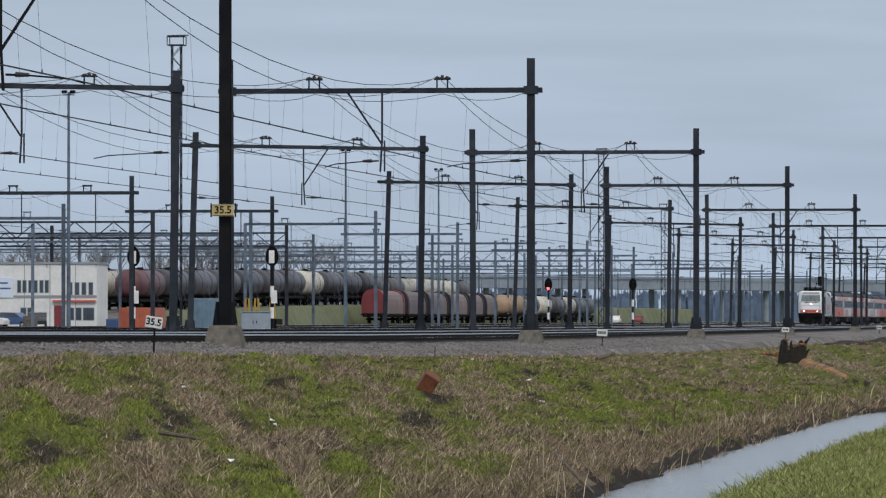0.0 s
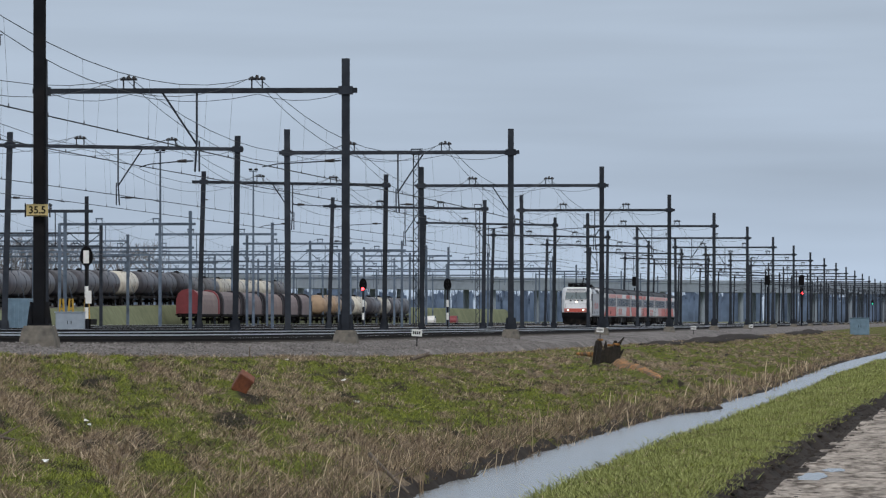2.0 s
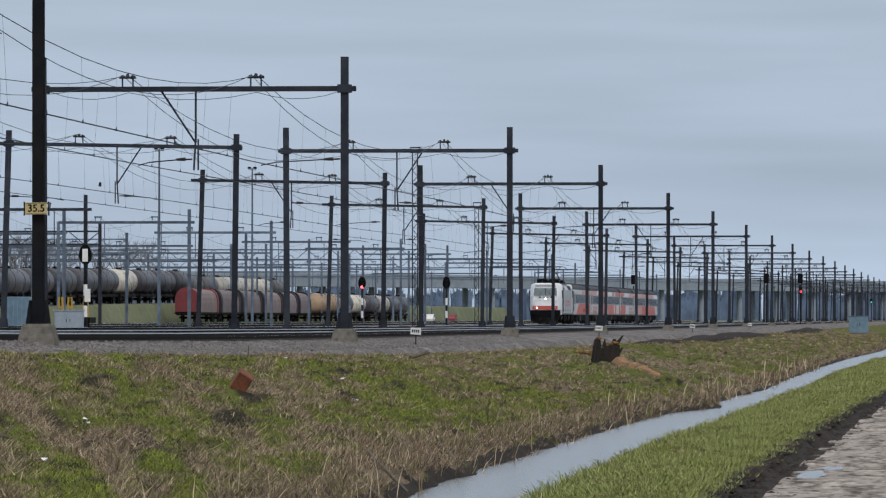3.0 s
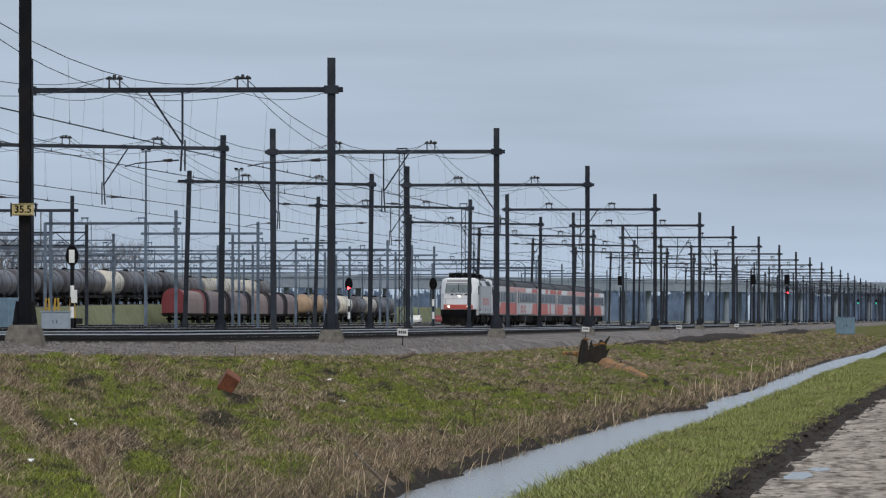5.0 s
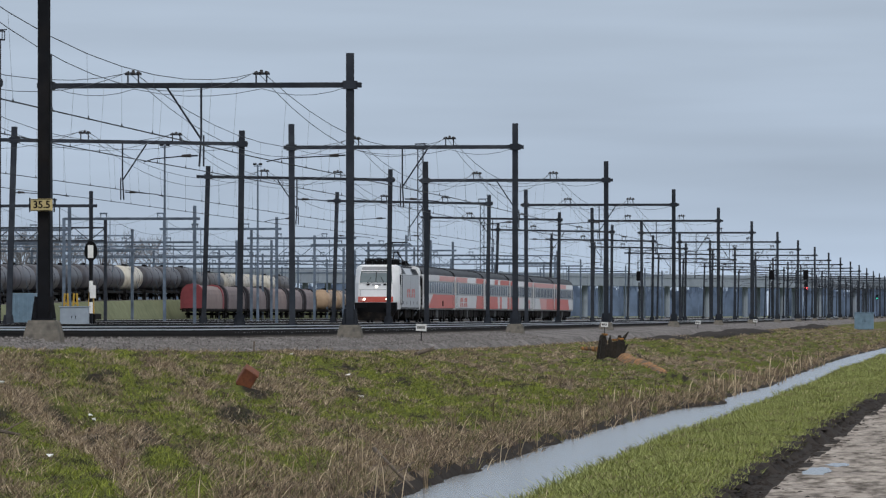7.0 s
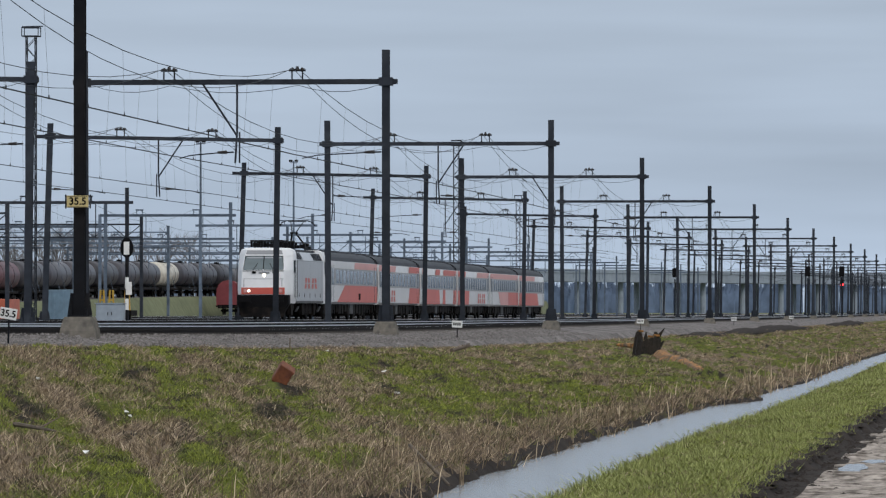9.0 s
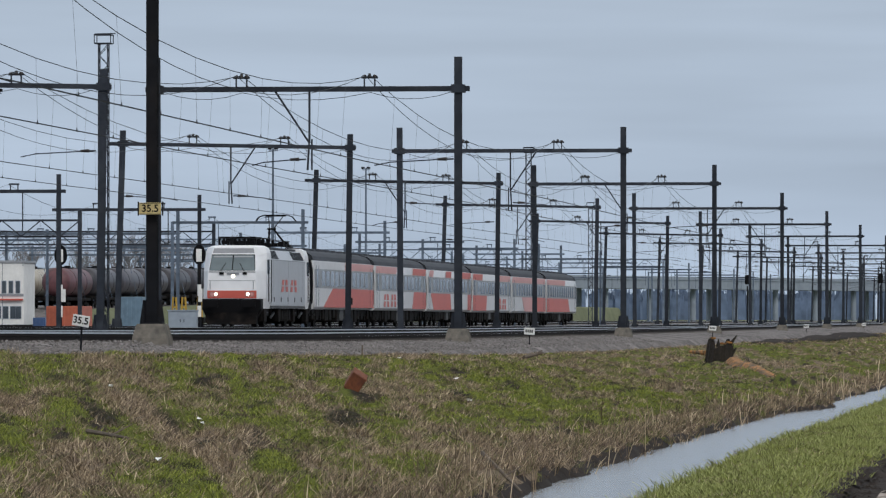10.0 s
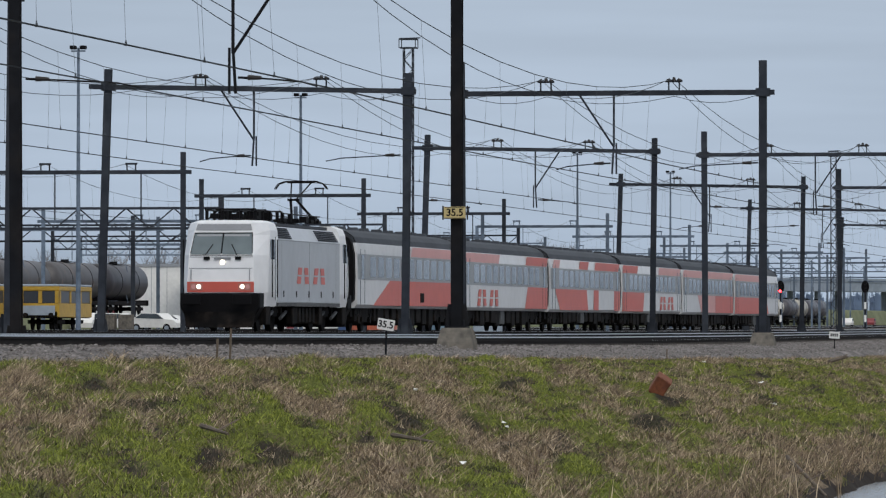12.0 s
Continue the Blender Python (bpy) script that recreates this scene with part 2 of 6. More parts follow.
def box(bm, x0, x1, y0, y1, z0, z1, bevel=0.0):
    vs = [bm.verts.new((x, y, z)) for x in (x0, x1) for y in (y0, y1) for z in (z0, z1)]
    fs = [bm.faces.new([vs[i] for i in q]) for q in ((0, 1, 3, 2), (4, 6, 7, 5), (0, 4, 5, 1), (2, 3, 7, 6), (0, 2, 6, 4), (1, 5, 7, 3))]
    if bevel:
        bmesh.ops.bevel(bm, geom=list({e for f in fs for e in f.edges}), offset=bevel, segments=1, affect="EDGES")
    return bm


def bar(bm, a, b, r, sides=6, r2=None):
    """A round bar from a to b, tapering to r2."""
    a, b = Vector(a), Vector(b)
    q = (b - a).to_track_quat("Z", "Y").to_matrix()
    r2 = r if r2 is None else r2
    rings = []
    for p, rad in ((a, r), (b, r2)):
        rings.append([bm.verts.new(p + q @ Vector((rad * math.cos(2 * math.pi * i / sides), rad * math.sin(2 * math.pi * i / sides), 0))) for i in range(sides)])
    for i in range(sides):
        j = (i + 1) % sides
        bm.faces.new((rings[0][i], rings[0][j], rings[1][j], rings[1][i]))
    bm.faces.new(rings[0][::-1]); bm.faces.new(rings[1])
    return bm


def beam(bm, a, b, w, h):
    """A square bar from a to b."""
    a, b = Vector(a), Vector(b)
    q = (b - a).to_track_quat("Z", "Y").to_matrix()
    rings = [[bm.verts.new(p + q @ Vector((sx * w / 2, sy * h / 2, 0))) for sx, sy in ((-1, -1), (1, -1), (1, 1), (-1, 1))] for p in (a, b)]
    for i in range(4):
        j = (i + 1) % 4
        bm.faces.new((rings[0][i], rings[0][j], rings[1][j], rings[1][i]))
    bm.faces.new(rings[0][::-1]); bm.faces.new(rings[1])
    return bm


def loft(bm, rings, cap=True):
    """Skins a list of rings with equal counts of points."""
    vr = [[bm.verts.new(p) for p in r] for r in rings]
    n = len(vr[0])
    for a, b in zip(vr, vr[1:]):
        for i in range(n):
            j = (i + 1) % n
            bm.faces.new((a[i], a[j], b[j], b[i]))
    if cap:
        bm.faces.new(vr[0][::-1]); bm.faces.new(vr[-1])
    return bm


def B():
    return bmesh.new()


# ---- lie of the land, heights above the cart track ----
def ramp(y, pts):
    return float(np.interp(y, [p[0] for p in pts], [EYE + p[1] for p in pts]))


NEAR_FOOT = ((20, 0.05), (60, -0.1), (97, -0.26), (139, -0.47), (215, -0.70), (400, -0.76), (4000, -0.80))
FAR_FOOT = ((20, 0.1), (130, -0.14), (207, -0.24), (266, -0.36), (403, -0.54), (600, -0.60), (4000, -0.62))
NEAR_RAIL = ((20, 0.05), (60, -0.08), (104, -0.27), (130, -0.36), (157, -0.475), (181, -0.55), (222, -0.59), (362, -0.60), (4000, -0.63))
FAR_RAIL = ((20, 0.0), (130, -0.22), (207, -0.34), (266, -0.42), (403, -0.55), (600, -0.60), (4000, -0.62))


def mast_level(x, y):
    """Height from which the masts, their wires and the yard are set out."""
    k = min(1.0, max(0.0, (-x - 27.5) / 7.0))
    return ramp(y, NEAR_FOOT) * (1 - k) + ramp(y, FAR_FOOT) * k


def rail_z(x, y):
    """Height of the rail heads; the bed falls towards the cart track."""
    if x < -48:
        return mast_level(x, y)
    k = float(np.interp(-x, [22.1, 23.7, 26.3, 27.9, 35.0], [0.0, 0.45, 0.55, 0.75, 1.0]))
    return ramp(y, NEAR_RAIL) * (1 - k) + ramp(y, FAR_RAIL) * k


def rough_noise(x, y, size, seed=0.0):
    return noise.noise(Vector((x / size, y / size, seed)))


def road_edge(y):
    return float(np.interp(y, [30, 60, 100, 160, 400], [-2.2, -2.15, -2.0, -1.5, 0.5])) + 0.14 * rough_noise(0, y, 2.5, 7) + 0.07 * rough_noise(0, y, 0.6, 9)


def lip(y):
    return float(np.interp(y, [40, 58, 68, 82, 98, 127, 142, 176, 206, 280, 600], [-3.96, -4.0, -4.1, -4.18, -4.02, -4.0, -3.9, -4.05, -3.9, -3.82, -3.7])) + 0.07 * rough_noise(3, y, 3.5, 3) + 0.05 * rough_noise(3, y, 0.8, 3)


def far_bank(y):
    """Foot of the embankment at the water, with a spit of mud that narrows the ditch."""
    return float(np.interp(y, [30, 77, 83, 100, 125, 136, 144, 150, 154, 160, 171, 186, 223, 274, 331, 410, 700], [-6.7, -6.87, -7.04, -7.14, -7.09, -7.05, -6.8, -6.2, -6.15, -6.6, -6.55, -6.28, -6.5, -6.72, -6.6, -6.0, -6.2])) + 0.14 * rough_noise(5, y, 4, 1) + 0.09 * rough_noise(5, y, 1.0, 1)


WATER = -0.62


# where the bank is straw, where it is green, and its shaded hollows: x and y
STRAW = ((-15.2, 95.5), (-11.6, 77.3), (-10.6, 73.6), (-14.3, 105.4), (-12.5, 107.7), (-11.0, 100.2), (-8.8, 84.0), (-14.0, 162.8), (-11.4, 165.3), (-13.5, 85.8), (-10.6, 218.7),
         (-14.6, 64.1), (-15.7, 78.8), (-14.6, 78.0), (-15.3, 94.4), (-13.2, 83.2), (-11.2, 76.4), (-10.2, 72.9), (-12.9, 72.7), (-13.3, 60.5), (-10.6, 62.9), (-9.3, 80.0))
GREEN = ((-16.0, 115.0), (-14.6, 135.0), (-12.6, 125.0), (-11.2, 120.0), (-9.6, 112.0), (-10.1, 131.5), (-11.7, 90.0), (-9.9, 64.0), (-9.2, 162.0), (-15.2, 126.0), (-11.9, 54.4),
         (-11.5, 56.3), (-11.8, 63.8), (-15.1, 89.4), (-15.3, 103.3), (-10.0, 65.9), (-11.0, 81.3), (-16.2, 70.0), (-13.4, 146.0), (-12.0, 190.0), (-10.0, 245.0), (-13.0, 262.0))
HOLLOWS = ((-11.0, 90.2), (-10.2, 84.7), (-9.9, 71.2), (-12.9, 77.0), (-12.1, 74.5), (-9.8, 72.2), (-12.0, 78.9), (-11.3, 61.6), (-11.9, 100.2), (-13.7, 66.0))


def blobs(spots, x, y, rx, ry):
    """How near a place is to the spots, which are drawn out down the slope."""
    total = 0.0
    for a, b in spots:
        u = x - a
        if abs(u) < 3 * rx:
            w = y - b + 4.3 * u
            if abs(w) < 3 * ry:
                total += math.exp(-(u / rx) ** 2 - (w / ry) ** 2)
    return min(1.0, total)


def crest_x(y):
    return -16.3 + 0.35 * rough_noise(1, y, 9, 4)


def land(x, y):
    """Height of the ground."""
    crest = ramp(y, NEAR_FOOT) - float(np.interp(y, [105, 180], [0.37, 0.53]))
    edge, lp, fb, cx = road_edge(y), lip(y), far_bank(y), crest_x(y)
    if x > edge:
        return 0.02 * rough_noise(x, y, 1.4) + 0.035 * rough_noise(x * 2.2, y, 3.0, 2) - 0.03
    if x > lp:
        k = (edge - x) / (edge - lp)
        return 0.05 + 0.06 * math.sin(math.pi * k) - 0.12 * k * k + 0.04 * rough_noise(x, y, 0.7)
    if x > lp - 0.55:
        k = (lp - x) / 0.55
        return -0.07 - (abs(WATER) + 0.2) * k ** 0.8
    if x > fb:
        return WATER - 0.25
    if x > cx:
        k = (fb - x) / (fb - cx)
        base = WATER - 0.08 + (crest - WATER + 0.08) * (0.17 * min(1, k * 20) + 0.83 * k)
        v = y + 4.3 * x
        swell = 0.26 * rough_noise(x / 3.2, (y + 4.5 * x) / 5.0, 1.0, 5) + 0.22 * rough_noise(x / 1.3, v / 2.4, 1.0, 6) + 0.11 * rough_noise(x / 0.55, v / 1.2, 1.0, 8)
        swell -= 0.12 * blobs(HOLLOWS, x, y, 0.5, 1.2)
        return min(base + swell * min(1, k * 6) * (1 - 0.55 * k), crest + 0.14)
    if x > -19.0:
        return crest + 0.03 * rough_noise(x, y, 1.0, 2)
    if x > -46:
        return rail_z(x, y) - 0.42
    return rail_z(x, y) - 0.22


def hollow_shade(x, y):
    """Shade painted as dark earth: in the hollows, and in streaks between the tussocks."""
    v = y + 4.3 * x
    return max(blobs(HOLLOWS, x, y, 0.5, 1.2), min(1.0, max(0.0, 4.0 * (rough_noise(x / 1.1, v / 1.5, 1.0, 23) + 0.4 * rough_noise(x / 0.35, v / 0.6, 1.0, 24) - 0.32))))


def dryness(x, y):
    """Above nought the grass is dead, below it is green."""
    v = y + 4.3 * x
    d = 1.0 * rough_noise(x / 2.2, v / 3.0, 1.0, 11) + 1.0 * rough_noise(x / 0.9, v / 1.5, 1.0, 12) + 0.75 * rough_noise(x / 0.35, v / 0.6, 1.0, 13)
    far = max(1.0, y / 110.0)
    return d - 0.36 + 0.3 * min(1.0, max(0.0, (y - 140) / 60.0)) + 0.62 * blobs(STRAW, x, y, 1.0 * far, 2.6 * far) - 0.4 * blobs(GREEN, x, y, 1.2 * far, 3.2 * far) + 0.9 * max(0.0, 1 - abs(far_bank(y) - x - 0.3) / 0.9)


# ---- the ground: one sheet to the horizon ----
def make_ground():
    xs = list(np.arange(4, 0.6, -0.4)) + list(np.arange(0.5, -2.9, -0.11)) + list(np.arange(-3.0, -20, -0.2)) + [-22, -25, -30, -36, -42, -46, -50, -60, -80, -110, -150, -220, -400, -900, -2500]
    xs = [2500, 900, 300, 120, 60, 30, 16, 10, 7] + xs
    ys = list(np.arange(34, 125, 0.45)) + list(np.geomspace(125, 500, 130)) + [560, 640, 740, 860, 1000, 1250, 1600, 2200, 3000, 4500]
    ys = [-400, -100, 0, 20] + ys
    verts = [(x, y, land(x, y)) for y in ys for x in xs]
    n = len(xs)
    faces, idx = [], []
    for j in range(len(ys) - 1):
        for i in range(n - 1):
            faces.append((j * n + i, (j + 1) * n + i, (j + 1) * n + i + 1, j * n + i + 1))
            x, y = (xs[i] + xs[i + 1]) / 2, (ys[j] + ys[j + 1]) / 2
            e, fb = road_edge(y), far_bank(y)
            if x > 60:
                k = 3
            elif x > e + 0.25:
                k = 1
            elif x > e - 0.25 or lip(y) - 0.12 > x > fb - 0.3:
                k = 2
            elif x > -18.2:
                k = 0
            elif x > -170 and y < 1500:
                k = 4
            else:
                k = 3
            idx.append(k)
    dry = [max(-1.0, min(1.0, dryness(x, y))) if -18 < x < -6 and 40 < y < 700 else (-0.5 if x > -6 else 0.0) for x, y, z in verts]
    shade_mask = [hollow_shade(x, y) if -16 < x < -7.5 and 40 < y < 300 else 0.0 for x, y, z in verts]
    me = mesh_from("ground", verts, faces, [M["grass_soil"], M["dirt"], M["mud"], M["far_green"], M["gravel"]], idx, smooth=True)
    for name, values in (("dry", dry), ("shade_mask", shade_mask)):
        me.attributes.new(name, "FLOAT", "POINT").data.foreach_set("value", values)
    return tagged(new("ground", me), "rough grass embankment, verge and muddy cart track", "ground", kind="structure")


make_ground()


def make_water():
    ys = list(np.arange(-100, 34, 6.0)) + list(np.arange(34, 200, 1.5)) + list(np.geomspace(201, 900, 60))
    verts, faces = [], []
    for y in ys:
        verts += [(lip(y) - 0.1, y, WATER), (far_bank(y) - 0.3, y, WATER)]
    for j in range(len(ys) - 1):
        faces.append((2 * j, 2 * j + 2, 2 * j + 3, 2 * j + 1))
    return tagged(new("water", mesh_from("water", verts, faces, M["water"])), "still ditch water mirroring the pale sky", "water", kind="structure")


make_water()


def make_puddle(x, y, rx, ry, z):
    bm = B()
    pts = []
    for i in range(28):
        a = 2 * math.pi * i / 28
        r = 1 + 0.6 * rough_noise(math.cos(a) * 1.8 + x, math.sin(a) * 1.5 + y, 1.0, 4)
        pts.append(bm.verts.new((x + rx * r * math.cos(a), y + ry * r * math.sin(a), z)))
    bm.faces.new(pts)
    ob = part("puddle", bm, M["water"])
    return tagged(ob, "shallow rain puddle in the muddy cart track", "puddle", kind="structure")


make_puddle(-1.68, 63.0, 0.15, 1.9, -0.024)
make_puddle(-1.52, 66.2, 0.12, 0.8, -0.022)


# ---- ballast bed of the four running tracks ----
def make_ballast():
    ys = list(np.arange(40, 300, 1.0)) + list(np.geomspace(302, 3000, 90))
    prof = [(-17.3, None), (-17.9, -0.40), (-18.7, -0.34), (-20.6, -0.165), (-25, -0.165), (-29, -0.165), (-31.3, -0.25), (-33.6, -0.165), (-37.8, -0.165), (-42.4, -0.165), (-44.5, -0.4)]
    verts, faces, idx = [], [], []
    for y in ys:
        for x, d in prof:
            xx = x + (0.25 * rough_noise(x, y, 3.0, 5) if x > -18 else 0.0)
            verts.append((xx, y, land(-17.3, y) - 0.12 if d is None else rail_z(x, y) + d + 0.025 * rough_noise(x, y, 1.2, 3)))
    n = len(prof)
    for j in range(len(ys) - 1):
        for i in range(n - 1):
            faces.append((j * n + i, (j + 1) * n + i, (j + 1) * n + i + 1, j * n + i + 1))
            idx.append(0 if i < 3 else 1)
    return tagged(new("track_bed", mesh_from("track_bed", verts, faces, [M["ballast"], M["bed_stained"]], idx, smooth=True)), "grey crushed stone ballast bed under the tracks", "ballast", kind="structure")


make_ballast()


def make_track(x, y0, y1, label, step=8.0):
    """A track with two rails on concrete sleepers."""
    t = thing("railway_track", None, label, "track", "railway tracks", "structure")
    ys = list(np.arange(y0, min(y1, 400), step)) + list(np.arange(max(y0, 400), y1 + 1, 40))
    for side in (0.7525, -0.7525):
        prof = [(-0.07, -0.17), (-0.07, -0.155), (-0.012, -0.13), (-0.012, -0.045), (-0.036, -0.035), (-0.036, -0.016), (-0.036, 0.0), (0.036, 0.0), (0.036, -0.016), (0.036, -0.035), (0.012, -0.045), (0.012, -0.13), (0.07, -0.155), (0.07, -0.17)]
        verts, faces, idx = [], [], []
        for y in ys:
            z = rail_z(x + side, y)
            verts += [(x + side + px, y, z + pz) for px, pz in prof]
        n = len(prof)
        for j in range(len(ys) - 1):
            for i in range(n):
                k = (i + 1) % n
                faces.append((j * n + i, j * n + k, (j + 1) * n + k, (j + 1) * n + i))
                idx.append(1 if i == 6 or (side < 0 and i in (7, 8)) else 0)     # the running edge of the far rail is polished
        ob = new("rail", mesh_from("rail", verts, faces, [M["rail_side"], M["rail_head"]], idx))
        ob.parent = t
    verts, faces = [], []
    for k in range(int((min(y1, 420) - y0) / 0.6)):
        y = y0 + k * 0.6
        z = rail_z(x, y)
        o = len(verts)
        verts += [(x + a, y + b, z + c) for a in (-1.25, 1.25) for b in (-0.13, 0.13) for c in (-0.3, -0.15)]
        faces += [tuple(o + i for i in q) for q in ((0, 1, 3, 2), (4, 6, 7, 5), (0, 4, 5, 1), (2, 3, 7, 6), (1, 5, 7, 3))]
    sl = new("sleepers", mesh_from("sleepers", verts, faces, M["sleeper"]))
    sl.parent = t
    tagged(sl, "concrete sleepers", kind="stuff")
    return t


TRACKS = [-22.9, -27.06, -35.75, -39.95]
for tx in TRACKS:
    make_track(tx, 45, 2400, "straight steel rails on concrete sleepers in ballast")
for tx in (-63.0, -67.0, -90.0, -94.5):
    make_track(tx, 250, 1400, "yard track with dull rails on low ballast", 30)


# ---- overhead line portals ----
W = 9.75
OFFS = (0.293 * W, 0.718 * W)


def mast_mesh(bm, x, z0, z1, lean=0.0, s=0.24):
    """A rolled H section, flanges facing along the line."""
    h, t, w = s / 2, 0.018, 0.012
    prof = [(-h, -h), (h, -h), (h, -h + t), (w, -h + t), (w, h - t), (h, h - t), (h, h), (-h, h), (-h, h - t), (-w, h - t), (-w, -h + t), (-h, -h + t)]
    loft(bm, [[(x + px, py, z0) for px, py in prof], [(x + lean + px, py, z1) for px, py in prof]])
    return bm


def make_portal(metal, width, top, beam_z, label, lean=(0.0, 0.0), footing=True, offs=OFFS, post=0.5, rise=0.0, flip=False):
    """Two H masts, a crossbeam, insulator brackets, registration arms. Its base is rail level at the mast nearest the cart track."""
    p = thing("overhead_line_portal", None, label, "catenary portal", "overhead line portals")
    for x, ln in ((0.0, lean[0]), (-width, lean[1])):
        part("mast", mast_mesh(B(), x, 0.05 if footing and x == 0.0 else -0.5, top + (rise if x else 0), ln), metal, p)
        bm = B()
        foot = 0.30 if footing and x == 0.0 else -0.16
        box(bm, x - 0.24, x + 0.24, -0.22, 0.22, foot, foot + 0.04)
        for sx in (-0.17, 0.17):
            for sy in (-0.15, 0.15):
                bar(bm, (x + sx, sy, foot), (x + sx, sy, foot + 0.18), 0.03)
            beam(bm, (x + sx, 0, foot + 0.03), (x + sx * 0.6, 0, foot + 0.5), 0.02, 0.2)
        part("base_plate", bm, metal, p)
        if footing and x == 0.0:
            bm = B()
            rings = [[(x + sx * a, sy * a, z) for sx, sy in ((-1, -1), (1, -1), (1, 1), (-1, 1))] for a, z in ((0.42, -0.75), (0.38, 0.0), (0.32, 0.24), (0.29, 0.30))]
            loft(bm, rings)
            part("footing", bm, M["concrete"], p, "weathered concrete footing")
    bm = B()
    box(bm, -width - 0.38, 0.36, -0.16, -0.11, beam_z - 0.08, beam_z + 0.08)
    box(bm, -width - 0.38, 0.36, 0.11, 0.16, beam_z - 0.08, beam_z + 0.08)
    n = 14
    for i in range(n + 1):
        x = -width - 0.3 + (width + 0.6) * i / n
        box(bm, x - 0.04, x + 0.04, -0.11, 0.11, beam_z - 0.02, beam_z + 0.02)
    for v in bm.verts:      # the beam climbs towards the far mast
        v.co.z += rise * -v.co.x / width
    part("crossbeam", bm, metal, p)
    for x, ln in ((0.0, lean[0]), (-width, lean[1])):
        bm = B()
        z = beam_z + (rise if x else 0)
        loft(bm, [[(x + ln + sx * 0.22, sy * 0.19, z + dz) for sx, sy in ((-1, -1), (1, -1), (1, 1), (-1, 1))] for dz in (-0.13, 0.13)])
        part("clamp", bm, metal, p)
    level = beam_z
    for o in offs:
        bm = B()
        beam_z = level + rise * o / width
        for sx in (-0.17, 0.17):
            beam(bm, (-o + sx, 0, beam_z + 0.08), (-o + sx, 0, beam_z + 0.36), 0.045, 0.06)
        beam(bm, (-o - 0.27, 0, beam_z + 0.37), (-o + 0.27, 0, beam_z + 0.37), 0.07, 0.07)
        part("bracket", bm, metal, p)
        bm = B()
        for sx in (-0.2, 0.0, 0.2):
            bar(bm, (-o + sx, 0, beam_z + 0.37), (-o + sx * 0.6, 0, beam_z + (0.5 if sx == 0 else 0.44)), 0.075, 8, 0.04)
        part("insulator", bm, M["insulator"], p)
    # a slack cross wire under the beam
    bm = B()
    ends = [(-width + 0.1, level + rise - 0.05)] + [(-o, level + rise * o / width - 0.1) for o in reversed(offs)] + [(-0.1, level - 0.05)]
    line = [(xa + (xb - xa) * u, za + (zb - za) * u - 0.24 * 4 * u * (1 - u)) for (xa, za), (xb, zb) in zip(ends, ends[1:]) for u in (0.0, 0.2, 0.4, 0.6, 0.8)] + ends[-1:]
    loft(bm, [[(xx, 0.2 + 0.012 * math.cos(a), zz + 0.012 * math.sin(a)) for a in (0.5, 2.6, 4.7)] for xx, zz in line])
    part("cross_wire", bm, M["wire"], p)
    # drop post with its brace; the arms reach from the post and from one mast, mirrored from portal to portal
    side = -1 if flip else 1
    px = -post * width
    beam_z = level + rise * post

    def at(dx):
        return px + side * dx
    bm = B()
    beam(bm, (at(0.06), 0, beam_z - 0.08), (at(0.06), 0, beam_z - 1.72), 0.06, 0.08)
    beam(bm, (at(0.06), 0, beam_z - 1.6), (at(0.0), 0, beam_z - 2.6), 0.05, 0.06)
    beam(bm, (at(0.14), 0, beam_z - 1.6), (at(0.14), 0, beam_z - 2.6), 0.05, 0.06)
    part("drop_post", bm, metal, p)
    bm = B()
    beam(bm, (at(-1.05), 0, beam_z - 0.06), (at(0.04), 0, beam_z - 1.7), 0.06, 0.06)
    part("brace", bm, metal, p)
    for a0, reach in (((-0.15 if not flip else -width + 0.2), 2.55), (at(-0.05), 1.75)):
        z = beam_z - 2.25
        bm = B()
        bar(bm, (a0, 0, z), (a0 - side * 0.5, 0, z - 0.02), 0.03)
        bar(bm, (a0 - side * 0.5, 0, z - 0.02), (a0 - side * reach * 0.8, 0, z - 0.1), 0.022)
        bar(bm, (a0 - side * reach * 0.8, 0, z - 0.1), (a0 - side * reach, 0, z - 0.2), 0.02)
        arm = part("registration_arm", bm, metal, p)
        bm = B()
        bar(bm, (a0 - side * 0.22, 0, z), (a0 - side * 0.52, 0, z - 0.01), 0.06, 8, r2=0.04)
        part("insulator", bm, M["insulator"], arm)
    return p


BEAM_Z = 7.98      # above rail level
SPAN = 69.3


def portal_row(proto, x, stations, dz=0.0):
    for i, y in enumerate(stations):
        m = pose(x, y, mast_level(x - 5, y) + dz)
        if i == 0:
            proto.matrix_basis = m
        else:
            copy_thing(proto, m)


A_Y = [130.4, 194.7, 264.6] + [333.4 + SPAN * k for k in range(24)]
B_Y = [143.7, 203.0] + [272.0 + SPAN * k for k in range(24)]
A_Y[3] = 329.5
A_LABEL = "dark steel overhead line portal on concrete footings beside the ballast"
B_LABEL = "slate-grey steel overhead line portal spanning the running tracks"
portal_row(make_portal(M["steel_dark"], 9.72, 9.0, BEAM_Z, A_LABEL, (0.0, -0.05), flip=True), -20.06, A_Y[:1])
portal_row(make_portal(M["steel_slate"], 9.72, 9.0, BEAM_Z, A_LABEL, (0.0, -0.05)), -20.06, A_Y[1::2])
portal_row(make_portal(M["steel_slate"], 9.72, 9.0, BEAM_Z, A_LABEL, (0.0, -0.05), flip=True), -20.06, A_Y[2::2])
portal_row(make_portal(M["steel_slate"], 10.45, 8.6, 8.0, B_LABEL, (0.11, 0.27), footing=False, rise=0.2, flip=True), -33.0, B_Y[0::2])
